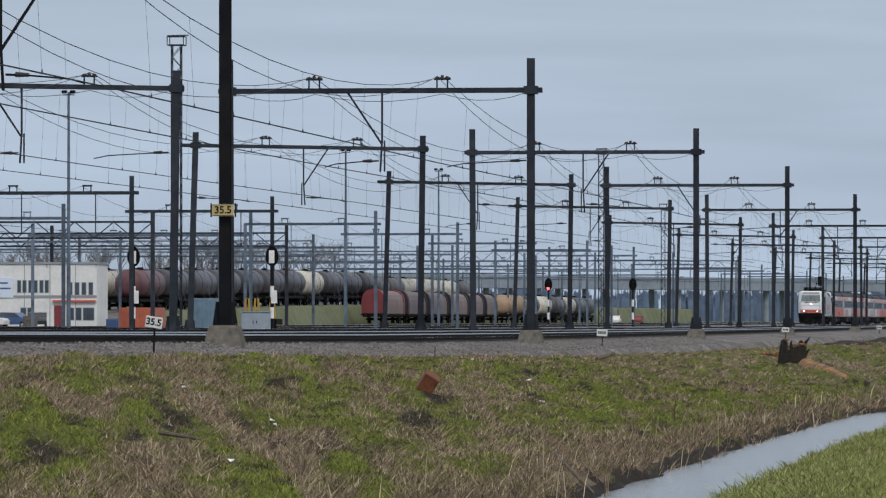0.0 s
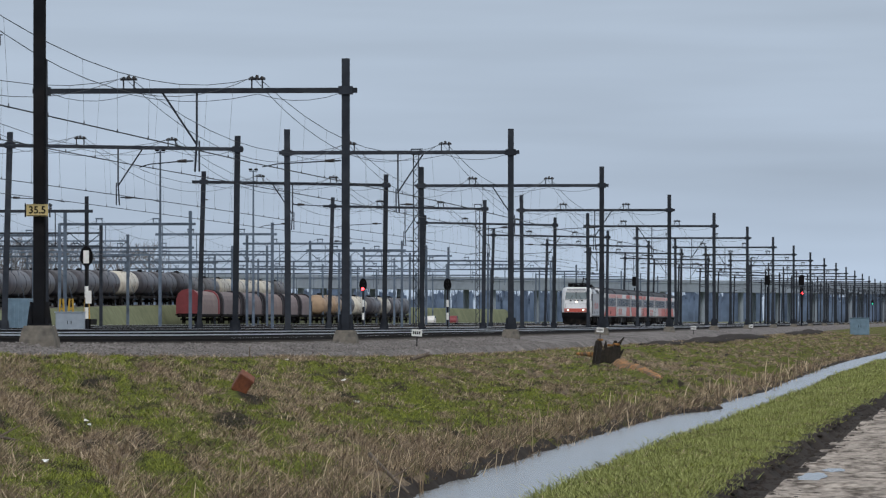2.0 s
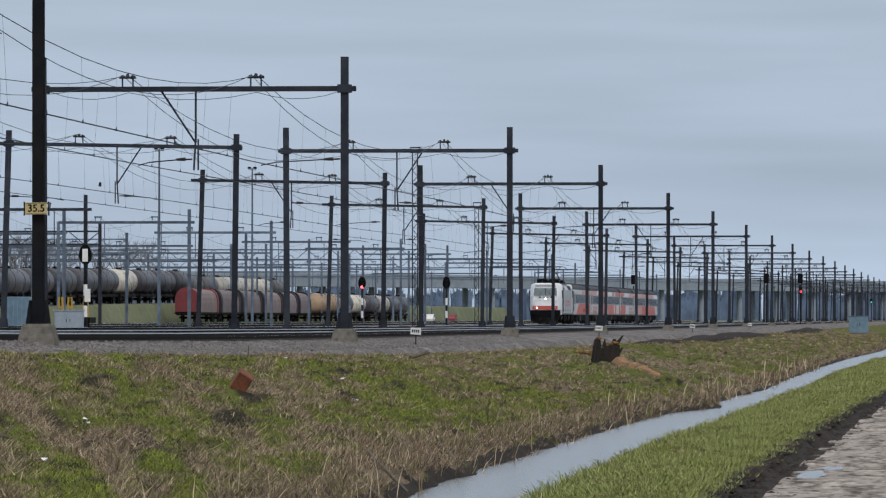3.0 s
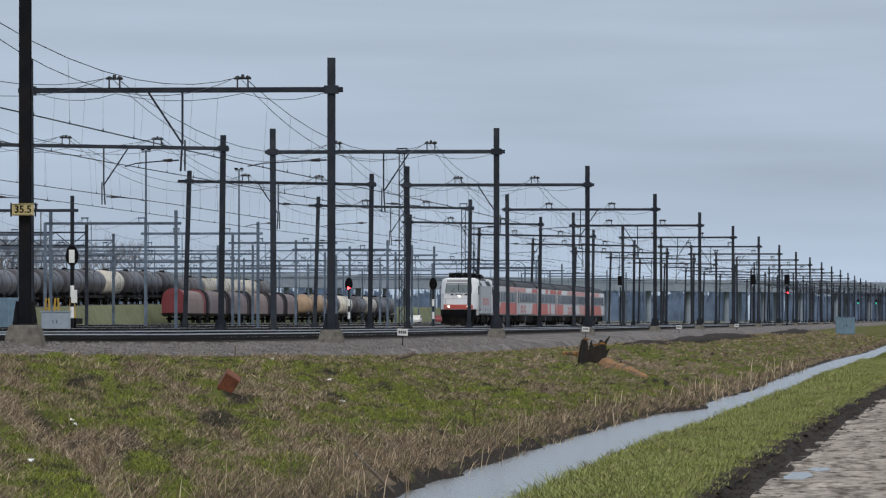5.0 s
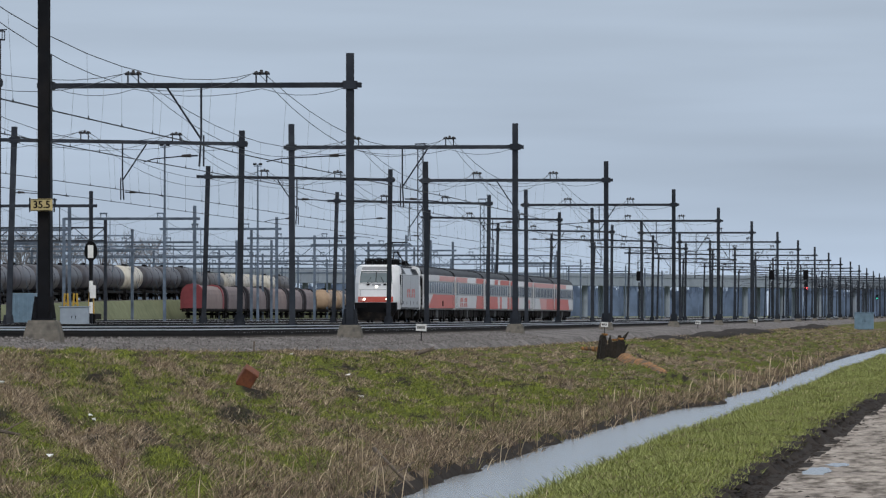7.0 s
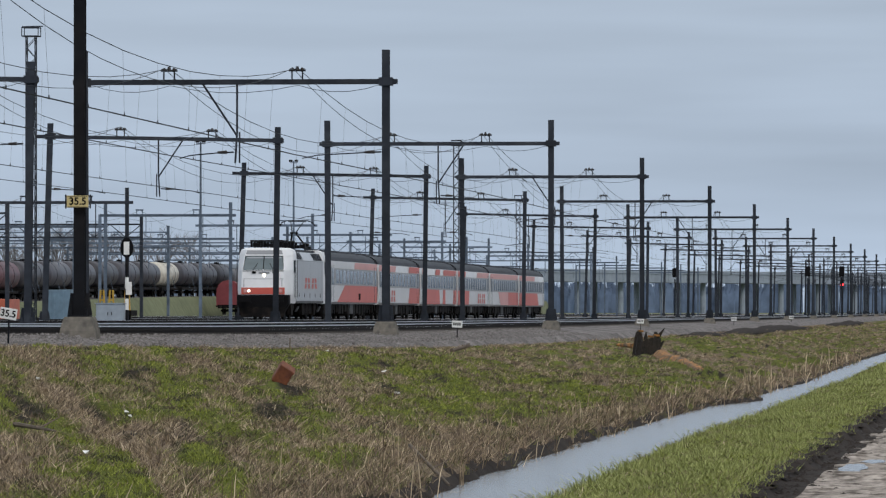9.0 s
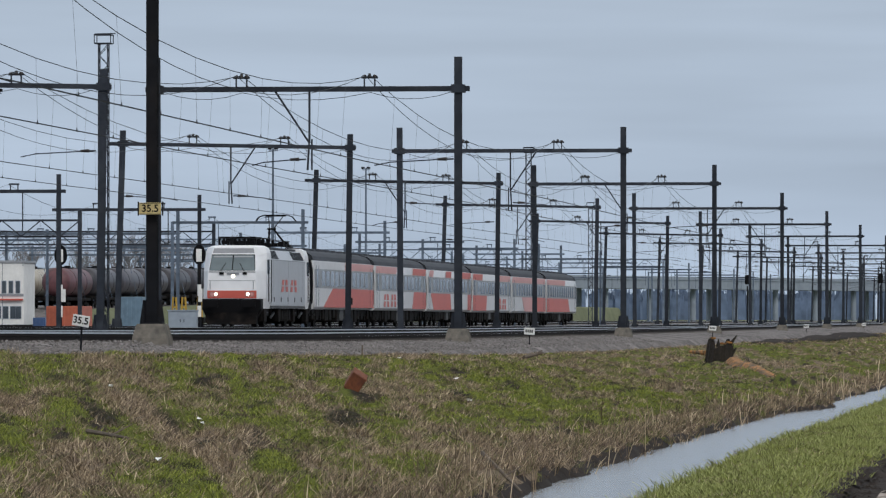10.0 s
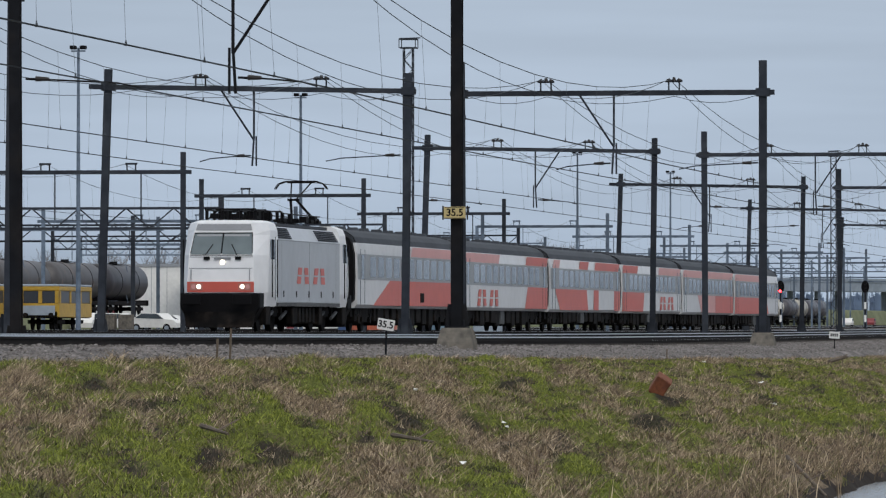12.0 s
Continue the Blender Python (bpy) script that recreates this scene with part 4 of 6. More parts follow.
def make_coach(panels, strip, emblem_at, seed, tail=False):
    """An express coach. panels, strip: red areas of the lower side and of the strip above the windows, as shares of the length and a slant."""
    L = 26.1
    t = thing("passenger_coach", None, "pale grey express coach with red panels and a long window band", "passenger coach", "coaches of the train")
    prof = [(1.28, 0.80), (1.39, 0.93), (1.41, 1.9), (1.39, 2.85), (1.31, 3.25)]
    roof = [(1.31, 3.25), (1.21, 3.47), (0.94, 3.66), (0.5, 3.78), (0.0, 3.82)]

    def tube(bm, pts, y0, y1):
        outline = pts + [(-x, z) for x, z in reversed(pts) if x > 0.0]
        loft(bm, [[(x, y0, z) for x, z in outline], [(x, y1, z) for x, z in outline]])
        return bm
    part("coach_body", tube(B(), prof, 0.32, L - 0.32), M["coach_white"], t)
    part("roof", tube(B(), roof, 0.32, L - 0.32), M["roof"], t, "dark grey roof")
    # recessed ends coloured black to stand in for the shaded gap
    for y0, y1 in ((0.0, 0.34), (L - 0.34, L)):
        bm = B()
        ring = [(x * 0.95, 1.0 + (z - 0.8) * 0.9) for x, z in prof + roof[1:]]
        part("end_wall", tube(bm, ring, y0, y1), M["black"], t, "end wall blackened for the shaded gap")
    for y in (0.42, L - 0.42):
        bm = B()
        loft(bm, [[(x * k, yy, z + (0.02 if k > 1 else 0.0)) for x, z in roof] for yy, k in ((y - 0.07, 1.0), (y - 0.07, 1.02), (y + 0.07, 1.02), (y + 0.07, 1.0))], cap=False)
        part("roof_rib", bm, M["black"], t)
    rnd = random.Random(seed)
    for k in range(9):
        y = 1.6 + k * 2.85 + rnd.uniform(-0.3, 0.3)
        bm = B()
        bar(bm, (0, y, 3.75), (0, y, 3.93), 0.28, 10, 0.2)
        part("roof_vent", bm, M["roof"], t)
    for s in (-1, 1):
        bm = B()
        quad_on_side(bm, 0.5, L - 0.5, 0.5, L - 0.5, 1.87, 2.83, s * 1.418)
        part("window_band", bm, M["coach_grey"], t, "grey window band")
        n, y = 11, 3.2
        for k in range(n):
            y0 = 2.9 + k * (L - 5.8) / n
            bm = B()
            box(bm, s * 1.42 - 0.006, s * 1.42 + 0.006, y0 + 0.25, y0 + (L - 5.8) / n - 0.25, 1.98, 2.74)
            part("window", bm, M["coach_glass"], t)
        for y0 in (1.0, L - 1.95):
            bm = B()
            box(bm, s * 1.42 - 0.008, s * 1.42 + 0.008, y0 + 0.2, y0 + 0.75, 1.9, 2.8)
            box(bm, s * 1.418 - 0.006, s * 1.418 + 0.006, y0 - 0.03, y0, 0.95, 3.0)
            box(bm, s * 1.418 - 0.006, s * 1.418 + 0.006, y0 + 0.95, y0 + 0.98, 0.95, 3.0)
            part("door", bm, M["glass"], t)
        for a, b, c, d, mat in panels:
            bm = B()
            quad_on_side(bm, a * L, b * L, c * L, d * L, 0.90, 1.87, s * 1.416)
            part("colour_panel", bm, M[mat], t, "red livery panel")
        for a, b, mat in strip:
            bm = B()
            quad_on_side(bm, a * L, b * L, a * L + 0.4, b * L + 0.4, 2.84, 3.22, s * 1.396)
            part("colour_strip", bm, M[mat], t)
        if emblem_at is not None:
            emblem_blocks(t, s * 1.424, emblem_at * L + 0.5, 1.0, 0.72, 7.0)
    bm = B()
    box(bm, -1.12, 1.12, 0.4, L - 0.4, 0.50, 0.83)
    part("underframe", bm, M["under"], t)
    for y in (3.5, L - 3.5):
        make_bogie(t, y, (-1.28, 1.28), 0.46, 1.75)
    for k in range(9):
        y0 = 6.0 + k * 1.55 + rnd.uniform(-0.15, 0.15)
        bm = B()
        box(bm, -1.25, 1.25, y0, y0 + rnd.uniform(0.9, 1.45), 0.2 + rnd.uniform(0, 0.22), 0.85, 0.03)
        part("equipment_box", bm, M["under"] if k != 4 else M["under_grey"], t)
    for y in (1.2, 5.6, L - 5.6, L - 1.2):
        bm = B()
        box(bm, -1.2, 1.2, y - 0.3, y + 0.3, 0.36, 0.82, 0.03)
        part("brake_box", bm, M["under"], t)
    for y in (1.45, L - 1.45):
        bm = B()
        for z0, out in ((0.28, 1.30), (0.55, 1.24)):
            box(bm, -out, out, y - 0.35, y + 0.35, z0, z0 + 0.05)
        part("door_step", bm, M["under"], t)
    for y0, y1 in ((-0.25, 0.0), (L, L + 0.25)):
        bm = B()
        box(bm, -0.95, 0.95, y0, y1, 1.0, 3.2)
        part("gangway", bm, M["black"], t)
        for x in (-0.88, 0.88):
            bm = B()
            bar(bm, (x, y0, 0.98), (x, y1, 0.98), 0.16, 10)
            part("buffer", bm, M["black"], t)
    for x in (-1.2, 1.2) if tail else ():
        bm = B()
        bar(bm, (x, L, 2.85), (x, L + 0.06, 2.85), 0.11, 10)
        part("tail_light", bm, M["red_lamp"], t, "lit red tail light")
    return t


LOCO = make_loco()
COACHES = [
    make_coach([(0.15, 0.985, 0.30, 0.985, "red")], [(0.02, 0.46, "coach_white"), (0.5, 0.98, "pink")], None, 1),
    make_coach([(0.71, 0.985, 0.74, 0.985, "red")], [(0.02, 0.4, "pink"), (0.72, 0.98, "red")], 0.14, 2),
    make_coach([(0.14, 0.52, 0.07, 0.50, "red"), (0.60, 0.67, 0.60, 0.67, "red"), (0.90, 0.985, 0.90, 0.985, "red")], [(0.05, 0.13, "pink"), (0.40, 0.52, "red"), (0.62, 0.97, "red")], None, 3),
    make_coach([(0.015, 0.34, 0.015, 0.36, "red")], [(0.02, 0.25, "red"), (0.6, 0.97, "pink")], 0.60, 4),
    make_coach([(0.36, 0.62, 0.28, 0.62, "pink"), (0.625, 0.985, 0.625, 0.985, "red")], [(0.02, 0.97, "pink")], None, 5),
    make_coach([(0.015, 0.76, 0.015, 0.70, "red")], [(0.02, 0.6, "pink")], None, 6, tail=True),
]


def lift_body(ob, d=0.1, floor=0.78):
    """Stretches the running gear so that the body stands higher above the rail."""
    for child in ob.children_recursive:
        for v in child.data.vertices:
            v.co.z += d * min(1.0, v.co.z / floor)


for sx in (-1, 1):
    bmv = B()
    box(bmv, sx * 1.42 - 0.012, sx * 1.42 + 0.012, 15.2, 16.1, 1.05, 1.42)
    part("vent", bmv, M["under"], COACHES[0], "dark vent in the red panel")
for vehicle in [LOCO] + COACHES:
    lift_body(vehicle)
SPEED, BRAKE, NOSE = 38.5, 0.22, 206.0      # metres a second at the end, half the braking, the nose's place at the end


def train_rows(ahead):
    rows = []
    for k in range(25):
        t = k * 0.5
        y = NOSE + SPEED * (12.0 - t) + BRAKE * (12.0 - t) ** 2 + ahead
        rows.append((t, pose(TRAIN_X, y, rail_z(TRAIN_X, y + 8), 0, 0, 0)))
    return rows


def motions():
    walk(LOCO, train_rows(0.0))
    for k, coach in enumerate(COACHES):
        walk(coach, train_rows(18.9 + 0.75 + k * 26.4))
    walk(CROW, [(0.0, pose(-41.3, 450, 9.0)), (1.5, pose(-52.85, 450, 10.06)), (3.0, pose(-64.6, 450, 11.4)), (12.0, pose(-135, 450, 18.5))])
    for s, wing in CROW_WINGS:
        walk(wing, [(k * 0.1, pose(0, 0, 0.03, s * (8 + 32 * math.cos(k * 2.1)), 0, 0)) for k in range(121)])


# ---- signs and small things along the ballast ----
def text_mesh(body, size, material, parent, m, name="writing"):
    cu = bpy.data.curves.new(name, "FONT")
    cu.body, cu.size, cu.align_x, cu.align_y, cu.extrude, cu.offset = body, size, "CENTER", "CENTER", 0.003, size * 0.02
    tmp = bpy.data.objects.new(name, cu)
    scene.collection.objects.link(tmp)
    me = bpy.data.meshes.new_from_object(tmp.evaluated_get(bpy.context.evaluated_depsgraph_get()))
    bpy.data.objects.remove(tmp)
    me.materials.clear()
    me.materials.append(material)
    ob = new(name, me)
    ob.parent = parent
    ob.matrix_basis = m
    return ob


def make_km_sign(x, y, w, h, tilt, readable, stand):
    z = land(x, y) if x > -17.3 else mast_level(x, y) - 0.45
    s = thing("distance_sign", pose(x, y, z), "white distance sign on a thin post beside the ballast", "sign", "distance signs")
    bm = B()
    bar(bm, (0, 0.03, -0.2), (0.03, 0.03, stand), 0.02)
    part("post", bm, M["steel_dark"], s)
    bm = B()
    box(bm, -w / 2, w / 2, -0.012, 0.012, -h / 2, h / 2, 0.006)
    plate = part("plate", bm, M["white"], s)
    plate.matrix_basis = pose(0.02, 0, stand - h * 0.2, 0, tilt, -8)
    if readable:
        text_mesh("35.5", h * 0.85, M["black"], plate, pose(0, -0.016, 0, 90, 0, 0))
    else:
        bm = B()
        for k in range(4):
            box(bm, -w * 0.36 + k * w * 0.19, -w * 0.36 + k * w * 0.19 + w * 0.12, -0.018, -0.012, -h * 0.2, h * 0.22)
        part("bars", bm, M["black"], plate, "dark bars of writing")
    return s


make_km_sign(-18.75, 113.0, 0.33, 0.21, 9, True, 0.78)
for yy in (203, 303, 404, 508):
    make_km_sign(-18.55, yy, 0.36, 0.23, 3, False, 0.72)

plate_sign = thing("mast_sign", pose(-20.06, 130.1, EYE + 2.35), "cream plate with black numerals on a portal mast", "sign")
bmp = B()
box(bmp, -0.24, 0.23, -0.02, 0.02, -0.13, 0.13, 0.008)
part("plate", bmp, M["sign_yellow"], plate_sign)
bmp = B()
for zz in (-0.115, 0.115):
    beam(bmp, (-0.22, -0.024, zz), (0.21, -0.024, zz), 0.008, 0.012)
part("rim", bmp, M["black"], plate_sign)
text_mesh("35.5", 0.22, M["black"], plate_sign, pose(0, -0.026, 0, 90, 0, 0))
for sx in (-0.26, 0.27):
    bmp = B()
    box(bmp, sx - 0.012, sx + 0.012, -0.03, 0.03, -0.15, 0.15)
    part("strap", bmp, M["steel_dark"], plate_sign)


def make_stake(x, y, h):
    bm = B()
    beam(bm, (x, y, land(x, y) - 0.1), (x + 0.02, y, land(x, y) + h), 0.03, 0.03)
    return tagged(part("stake", bm, M["stick"]), "thin dark stake in the grass by the ballast", "stake", "stakes")


for xx, yy, hh in ((-17.2, 88.5, 0.35), (-17.25, 89.8, 0.5), (-16.9, 142, 0.3)):
    make_stake(xx, yy, hh)


# rusted iron drum half sunk in the bank
def make_rusted_box():
    t = thing("rusted_box", pose(-12.16, 101.2, land(-12.16, 101.2) + 0.14, 14, 33, 12), "rusted square iron box tipped over in the dry grass", "scrap iron")
    bm = B()
    box(bm, -0.13, 0.13, -0.2, 0.2, -0.14, 0.18, 0.02)
    for v in bm.verts:
        v.co += Vector((0.02 * rough_noise(v.co.x * 9, v.co.z * 9, 1), 0, 0.03 * rough_noise(v.co.x * 7, v.co.y * 7, 1)))
    part("shell", bm, M["rust"], t)
    bm = B()
    box(bm, -0.133, 0.133, -0.203, 0.203, 0.15, 0.185, 0.01)
    part("rim", bm, M["rust"], t)
    bm = B()
    box(bm, 0.06, 0.2, -0.16, 0.1, -0.34, -0.13, 0.01)
    part("flap", bm, M["wood_dark"], t)
    return t


make_rusted_box()


# hollow stump and its fallen trunk
def make_stump():
    t = thing("tree_stump", pose(-12.5, 208, land(-12.5, 208) + 0.12, 0, 6, 0) @ Matrix.Scale(0.88, 4), "dark hollow splintered tree stump on the bank", "tree stump")
    bm = B()
    rnd = random.Random(7)
    n = 22
    lo, hi, inn = [], [], []
    for i in range(n):
        a = 2 * math.pi * i / n
        r = 0.5 + 0.06 * rnd.uniform(-1, 1)
        h = 0.52 + 0.22 * rnd.random() + (0.22 if i in (3, 4, 9, 10) else 0) - (0.22 if i in (6, 7, 15) else 0)
        lo.append((r * 1.06 * math.cos(a), r * math.sin(a), -0.35))
        hi.append((r * 0.98 * math.cos(a), r * 0.95 * math.sin(a), h))
        inn.append((r * 0.6 * math.cos(a), r * 0.6 * math.sin(a), h * 0.35))
    loft(bm, [lo, hi, inn])
    part("bole", bm, M["wood_dark"], t)
    for a, b, r in (((0.25, 0.1, 0.5), (0.58, 0.0, 1.02), 0.12), ((-0.3, 0, 0.5), (-0.34, 0, 0.86), 0.12), ((0.45, -0.1, 0.3), (0.62, -0.1, 0.55), 0.1), ((-0.1, 0.1, 0.5), (-0.12, 0.1, 0.8), 0.1)):
        bm = B()
        bar(bm, a, b, r, 5, 0.02)
        part("splinter", bm, M["wood_dark"], t)
    for x, z in ((-0.3, 0.83), (0.12, 0.66), (0.34, 0.72)):
        bm = B()
        box(bm, x - 0.14, x + 0.1, -0.3, -0.15, z - 0.05, z + 0.03, 0.02)
        part("fresh_break", bm, M["bark"], t, "pale orange broken wood")
    t2 = thing("fallen_trunk", None, "fallen tree trunk with orange bark sloping to the ditch", "tree trunk")
    bm = B()
    pts = [(x, y, land(x, y) + up, r * (1 + 0.12 * rnd.uniform(-1, 1))) for x, y, up, r in ((-12.0, 206, 0.02, 0.22), (-11.7, 203, 0.0, 0.26), (-11.25, 199, -0.04, 0.25), (-10.8, 195, -0.06, 0.27), (-10.3, 191, -0.08, 0.25), (-9.8, 187, -0.12, 0.24), (-9.3, 183.5, -0.2, 0.16))]
    rings = []
    for x, y, z, r in pts:
        rings.append([(x + r * 1.15 * math.cos(2 * math.pi * k / 9) * (1 + 0.15 * rnd.uniform(-1, 1)), y, z + r * math.sin(2 * math.pi * k / 9)) for k in range(9)])
    loft(bm, rings)
    part("bole", bm, M["bark"], t2)
    bm = B()
    bar(bm, (-13.0, 209, 0.40), (-13.7, 211, 0.43), 0.1, 7, 0.05)
    part("branch", bm, M["bark"], t2)


make_stump()


def make_stick(a, b, r, label="weathered dead branch lying in the grass"):
    t = thing("dead_branch", None, label, "branch", "dead branches")
    bm = B()
    bar(bm, a, b, r, 6, r * 0.5)
    part("stem", bm, M["stick"], t)
    mid = Vector(a).lerp(Vector(b), 0.6)
    bm = B()
    bar(bm, mid, mid + Vector((0.18, 0.3, 0.12)), r * 0.5, 5, r * 0.2)
    part("twig", bm, M["stick"], t)
    return t


make_stick((-11.08, 67.3, land(-11.08, 67.3) + 0.1), (-10.45, 66.2, land(-10.45, 66.2) + 0.08), 0.03)
make_stick((-7.75, 78.2, land(-7.75, 78.2) + 0.14), (-7.0, 75.6, land(-7.0, 75.6) + 0.02), 0.03)
make_stick((-15.3, 166, land(-15.3, 166) + 0.12), (-14.9, 167, land(-14.9, 167) + 0.16), 0.06)
make_stick((-12.6, 64.0, land(-12.6, 64.0) + 0.1), (-12.1, 62.9, land(-12.1, 62.9) + 0.08), 0.03)


def make_litter(x, y, s, seed):
    rnd = random.Random(seed)
    bm = B()
    z = land(x, y) + 0.09
    pts = [bm.verts.new((x + rnd.uniform(-s, s), y + rnd.uniform(-s, s) * 2, z + rnd.uniform(0, s))) for _ in range(7)]
    bmesh.ops.convex_hull(bm, input=pts)
    ob = part("litter", bm, M["white"])
    return tagged(ob, "crumpled white scrap of litter in the grass", "litter", "litter")


for i, (lx, ly, ls) in enumerate(((-11.06, 75.7, 0.05), (-10.85, 74.6, 0.04), (-11.02, 108.7, 0.06), (-13.5, 84, 0.05), (-12.2, 118, 0.06), (-9.4, 61.5, 0.04), (-15.0, 133, 0.07))):
    make_litter(lx, ly, ls, i)


# ---- signals ----
def make_signal(x, y, h, lamp=None, plate=True, label="railway signal with black hooded head on a post"):
    z = rail_z(x, y) - 0.3
    t = thing("railway_signal", pose(x, y, z), label, "railway signal", "railway signals")
    bm = B()
    bar(bm, (0, 0, 0), (0, 0, h - 1.0), 0.09, 8)
    part("post", bm, M["steel_dark"], t)
    bm = B()
    pts = [(0.43 * math.cos(2 * math.pi * k / 16), 0.0, h - 0.75 + (0.75 if math.sin(2 * math.pi * k / 16) > 0 else 0.6) * math.sin(2 * math.pi * k / 16)) for k in range(16)]
    loft(bm, [[(a, -0.06, c) for a, b, c in pts], [(a, 0.06, c) for a, b, c in pts]])
    head = part("head", bm, M["black"], t)
    if plate:
        bm = B()
        box(bm, -0.2, 0.17, -0.09, -0.065, h - 1.15, h - 0.3, 0.01)
        part("back_plate", bm, M["white"], head, "white back plate")
        bm = B()
        box(bm, -0.05, 0.35, -0.14, -0.1, 1.9, 2.75, 0.01)
        part("number_board", bm, M["white"], t, "white board")
    else:
        bm = B()
        for k, dz in enumerate((-0.4, 0.0, 0.4)):
            bar(bm, (0, -0.05, h - 0.75 + dz), (0, -0.3, h - 0.72 + dz), 0.17, 10)
        part("hood", bm, M["black"], head)
        if lamp:
            bm = B()
            bar(bm, (0, -0.31, h - 1.15), (0, -0.33, h - 1.15), 0.15, 12)
            part("lens", bm, M[lamp], head, "lit lens")
    for z0 in (0.9, 2.3):
        bm = B()
        bar(bm, (0, 0, z0), (0, 0, z0 + 0.75), 0.13, 8)
        part("white_band", bm, M["white"], t)
    return t


make_signal(-58.4, 400, 5.7)
make_signal(-68.0, 402, 5.7)
make_signal(-66.2, 661, 5.4, "red_lamp", False, "railway signal showing red on a banded post")
make_signal(-57.0, 661, 5.4, None, False)
for sx, sy, lamp in ((-42.4, 764, None), (-25.0, 740, None), (-20.9, 740, None), (-29.6, 1050, "red_lamp"), (-20.6, 1500, "green_lamp"), (-25.0, 1500, "green_lamp")):
    t = thing("mast_signal", pose(sx, sy, rail_z(sx, sy) + (5.4 if lamp != "green_lamp" else 4.8)), "small black signal head on a slender post", "railway signal", "mast signals")
    bm = B()
    box(bm, -0.32, 0.32, -0.15, 0.15, -0.6, 0.6, 0.1)
    part("head", bm, M["black"], t)
    bm = B()
    bar(bm, (0, 0, -6.2), (0, 0, -0.8), 0.08)
    part("post", bm, M["steel_dark"], t)
    if lamp:
        bm = B()
        bar(bm, (0, -0.14, -0.3), (0, -0.3, -0.3), 0.2, 10)
        part("lens", bm, M[lamp], t, "lit lens")


# ---- lamp poles and lattice towers ----
def make_lamp_pole(x, y, h):
    t = thing("yard_lamp_pole", pose(x, y, rail_z(x, y) - 0.25), "tall thin steel lamp pole with floodlights", "lamp pole", "yard lamp poles")
    bm = B()
    bar(bm, (0, 0, 0), (0, 0, h), 0.16, 8, 0.08)
    part("pole", bm, M["steel_hazed"], t)
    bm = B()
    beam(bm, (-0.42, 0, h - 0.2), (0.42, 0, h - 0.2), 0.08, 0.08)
    part("crossarm", bm, M["steel_hazed"], t)
    for sx in (-0.3, 0.3):
        bm = B()
        box(bm, sx - 0.17, sx + 0.17, -0.3, 0.2, h - 0.1, h + 0.12, 0.03)
        part("floodlight", bm, M["black"], t)
    return t


for yy in (353, 427, 500, 575, 650):
    make_lamp_pole(-76.9, yy, 16.9)


def make_lattice_tower(x, y, h):
    t = thing("lattice_tower", pose(x, y, rail_z(x, y) - 0.3), "slender lattice mast with a railed platform", "lattice mast", "lattice masts")
    bm = B()
    w = 0.2
    for sx in (-w, w):
        for sy in (-w, w):
            beam(bm, (sx, sy, 0), (sx, sy, h - 0.4), 0.045, 0.045)
    n = int(h / 0.45)
    for k in range(n - 1):
        z = k * 0.45
        s = 1 if k % 2 else -1
        for sy in (-w, w):
            beam(bm, (-w * s, sy, z), (w * s, sy, z + 0.45), 0.025, 0.025)
        for sx in (-w, w):
            beam(bm, (sx, -w * s, z), (sx, w * s, z + 0.45), 0.025, 0.025)
    part("lattice", bm, M["steel_slate"], t)
    bm = B()
    box(bm, -0.36, 0.36, -0.36, 0.36, h - 0.42, h - 0.37)
    part("platform", bm, M["steel_slate"], t)
    bm = B()
    loft(bm, [[(a * q, b * q, z) for a, b in ((-1, -1), (1, -1), (1, 1), (-1, 1))] for q, z in ((0.34, h - 0.04), (0.38, h - 0.04), (0.38, h), (0.34, h), (0.34, h - 0.04))], cap=False)
    part("railing", bm, M["steel_slate"], t)
    for sx in (-0.36, 0.36):
        for sy in (-0.36, 0.36):
            part("railing_post", beam(B(), (sx, sy, h - 0.4), (sx, sy, h), 0.035, 0.035), M["steel_slate"], t)
    part("jib", beam(B(), (-0.4, 0, h + 0.02), (0.52, 0, h + 0.04), 0.05, 0.05), M["steel_slate"], t)
    return t


make_lattice_tower(-42.6, 263, 13.05)
make_lattice_tower(-39.0 - 3.6, 466, 13.9)
make_lattice_tower(-52.0, 640, 13.0)


# ---- relay cabinets and containers ----
def make_cabinet(x, y, w, d, h, mat, label, z=None):
    t = thing("relay_cabinet", pose(x, y, (rail_z(x, y) - 0.35) if z is None else z), label, "cabinet", "cabinets")
    bm = B()
    box(bm, -w / 2, w / 2, -d / 2, d / 2, 0, h, 0.03)
    part("body", bm, mat, t)
    bm = B()
    box(bm, -w / 2 - 0.06, w / 2 + 0.06, -d / 2 - 0.06, d / 2 + 0.06, h, h + 0.06)
    part("lid", bm, mat, t)
    for sx in (-1, 1):
        bm = B()
        box(bm, sx * w / 4 - w * 0.22, sx * w / 4 + w * 0.22, -d / 2 - 0.02, -d / 2, 0.1, h - 0.08)
        door = part("door", bm, mat, t)
        bm = B()
        box(bm, sx * 0.12 - 0.02, sx * 0.12 + 0.02, -d / 2 - 0.05, -d / 2 - 0.02, h * 0.45, h * 0.6)
        part("handle", bm, M["black"], door)
    return t


make_cabinet(-57.25, 385, 1.78, 0.8, 1.32, M["cabinet"], "pale grey double relay cabinet beside the tracks")
make_cabinet(-12.0, 640, 2.0, 1.0, 1.75, M["teal_box"], "blue-grey equipment cabinet on the embankment top", land(-12, 640))


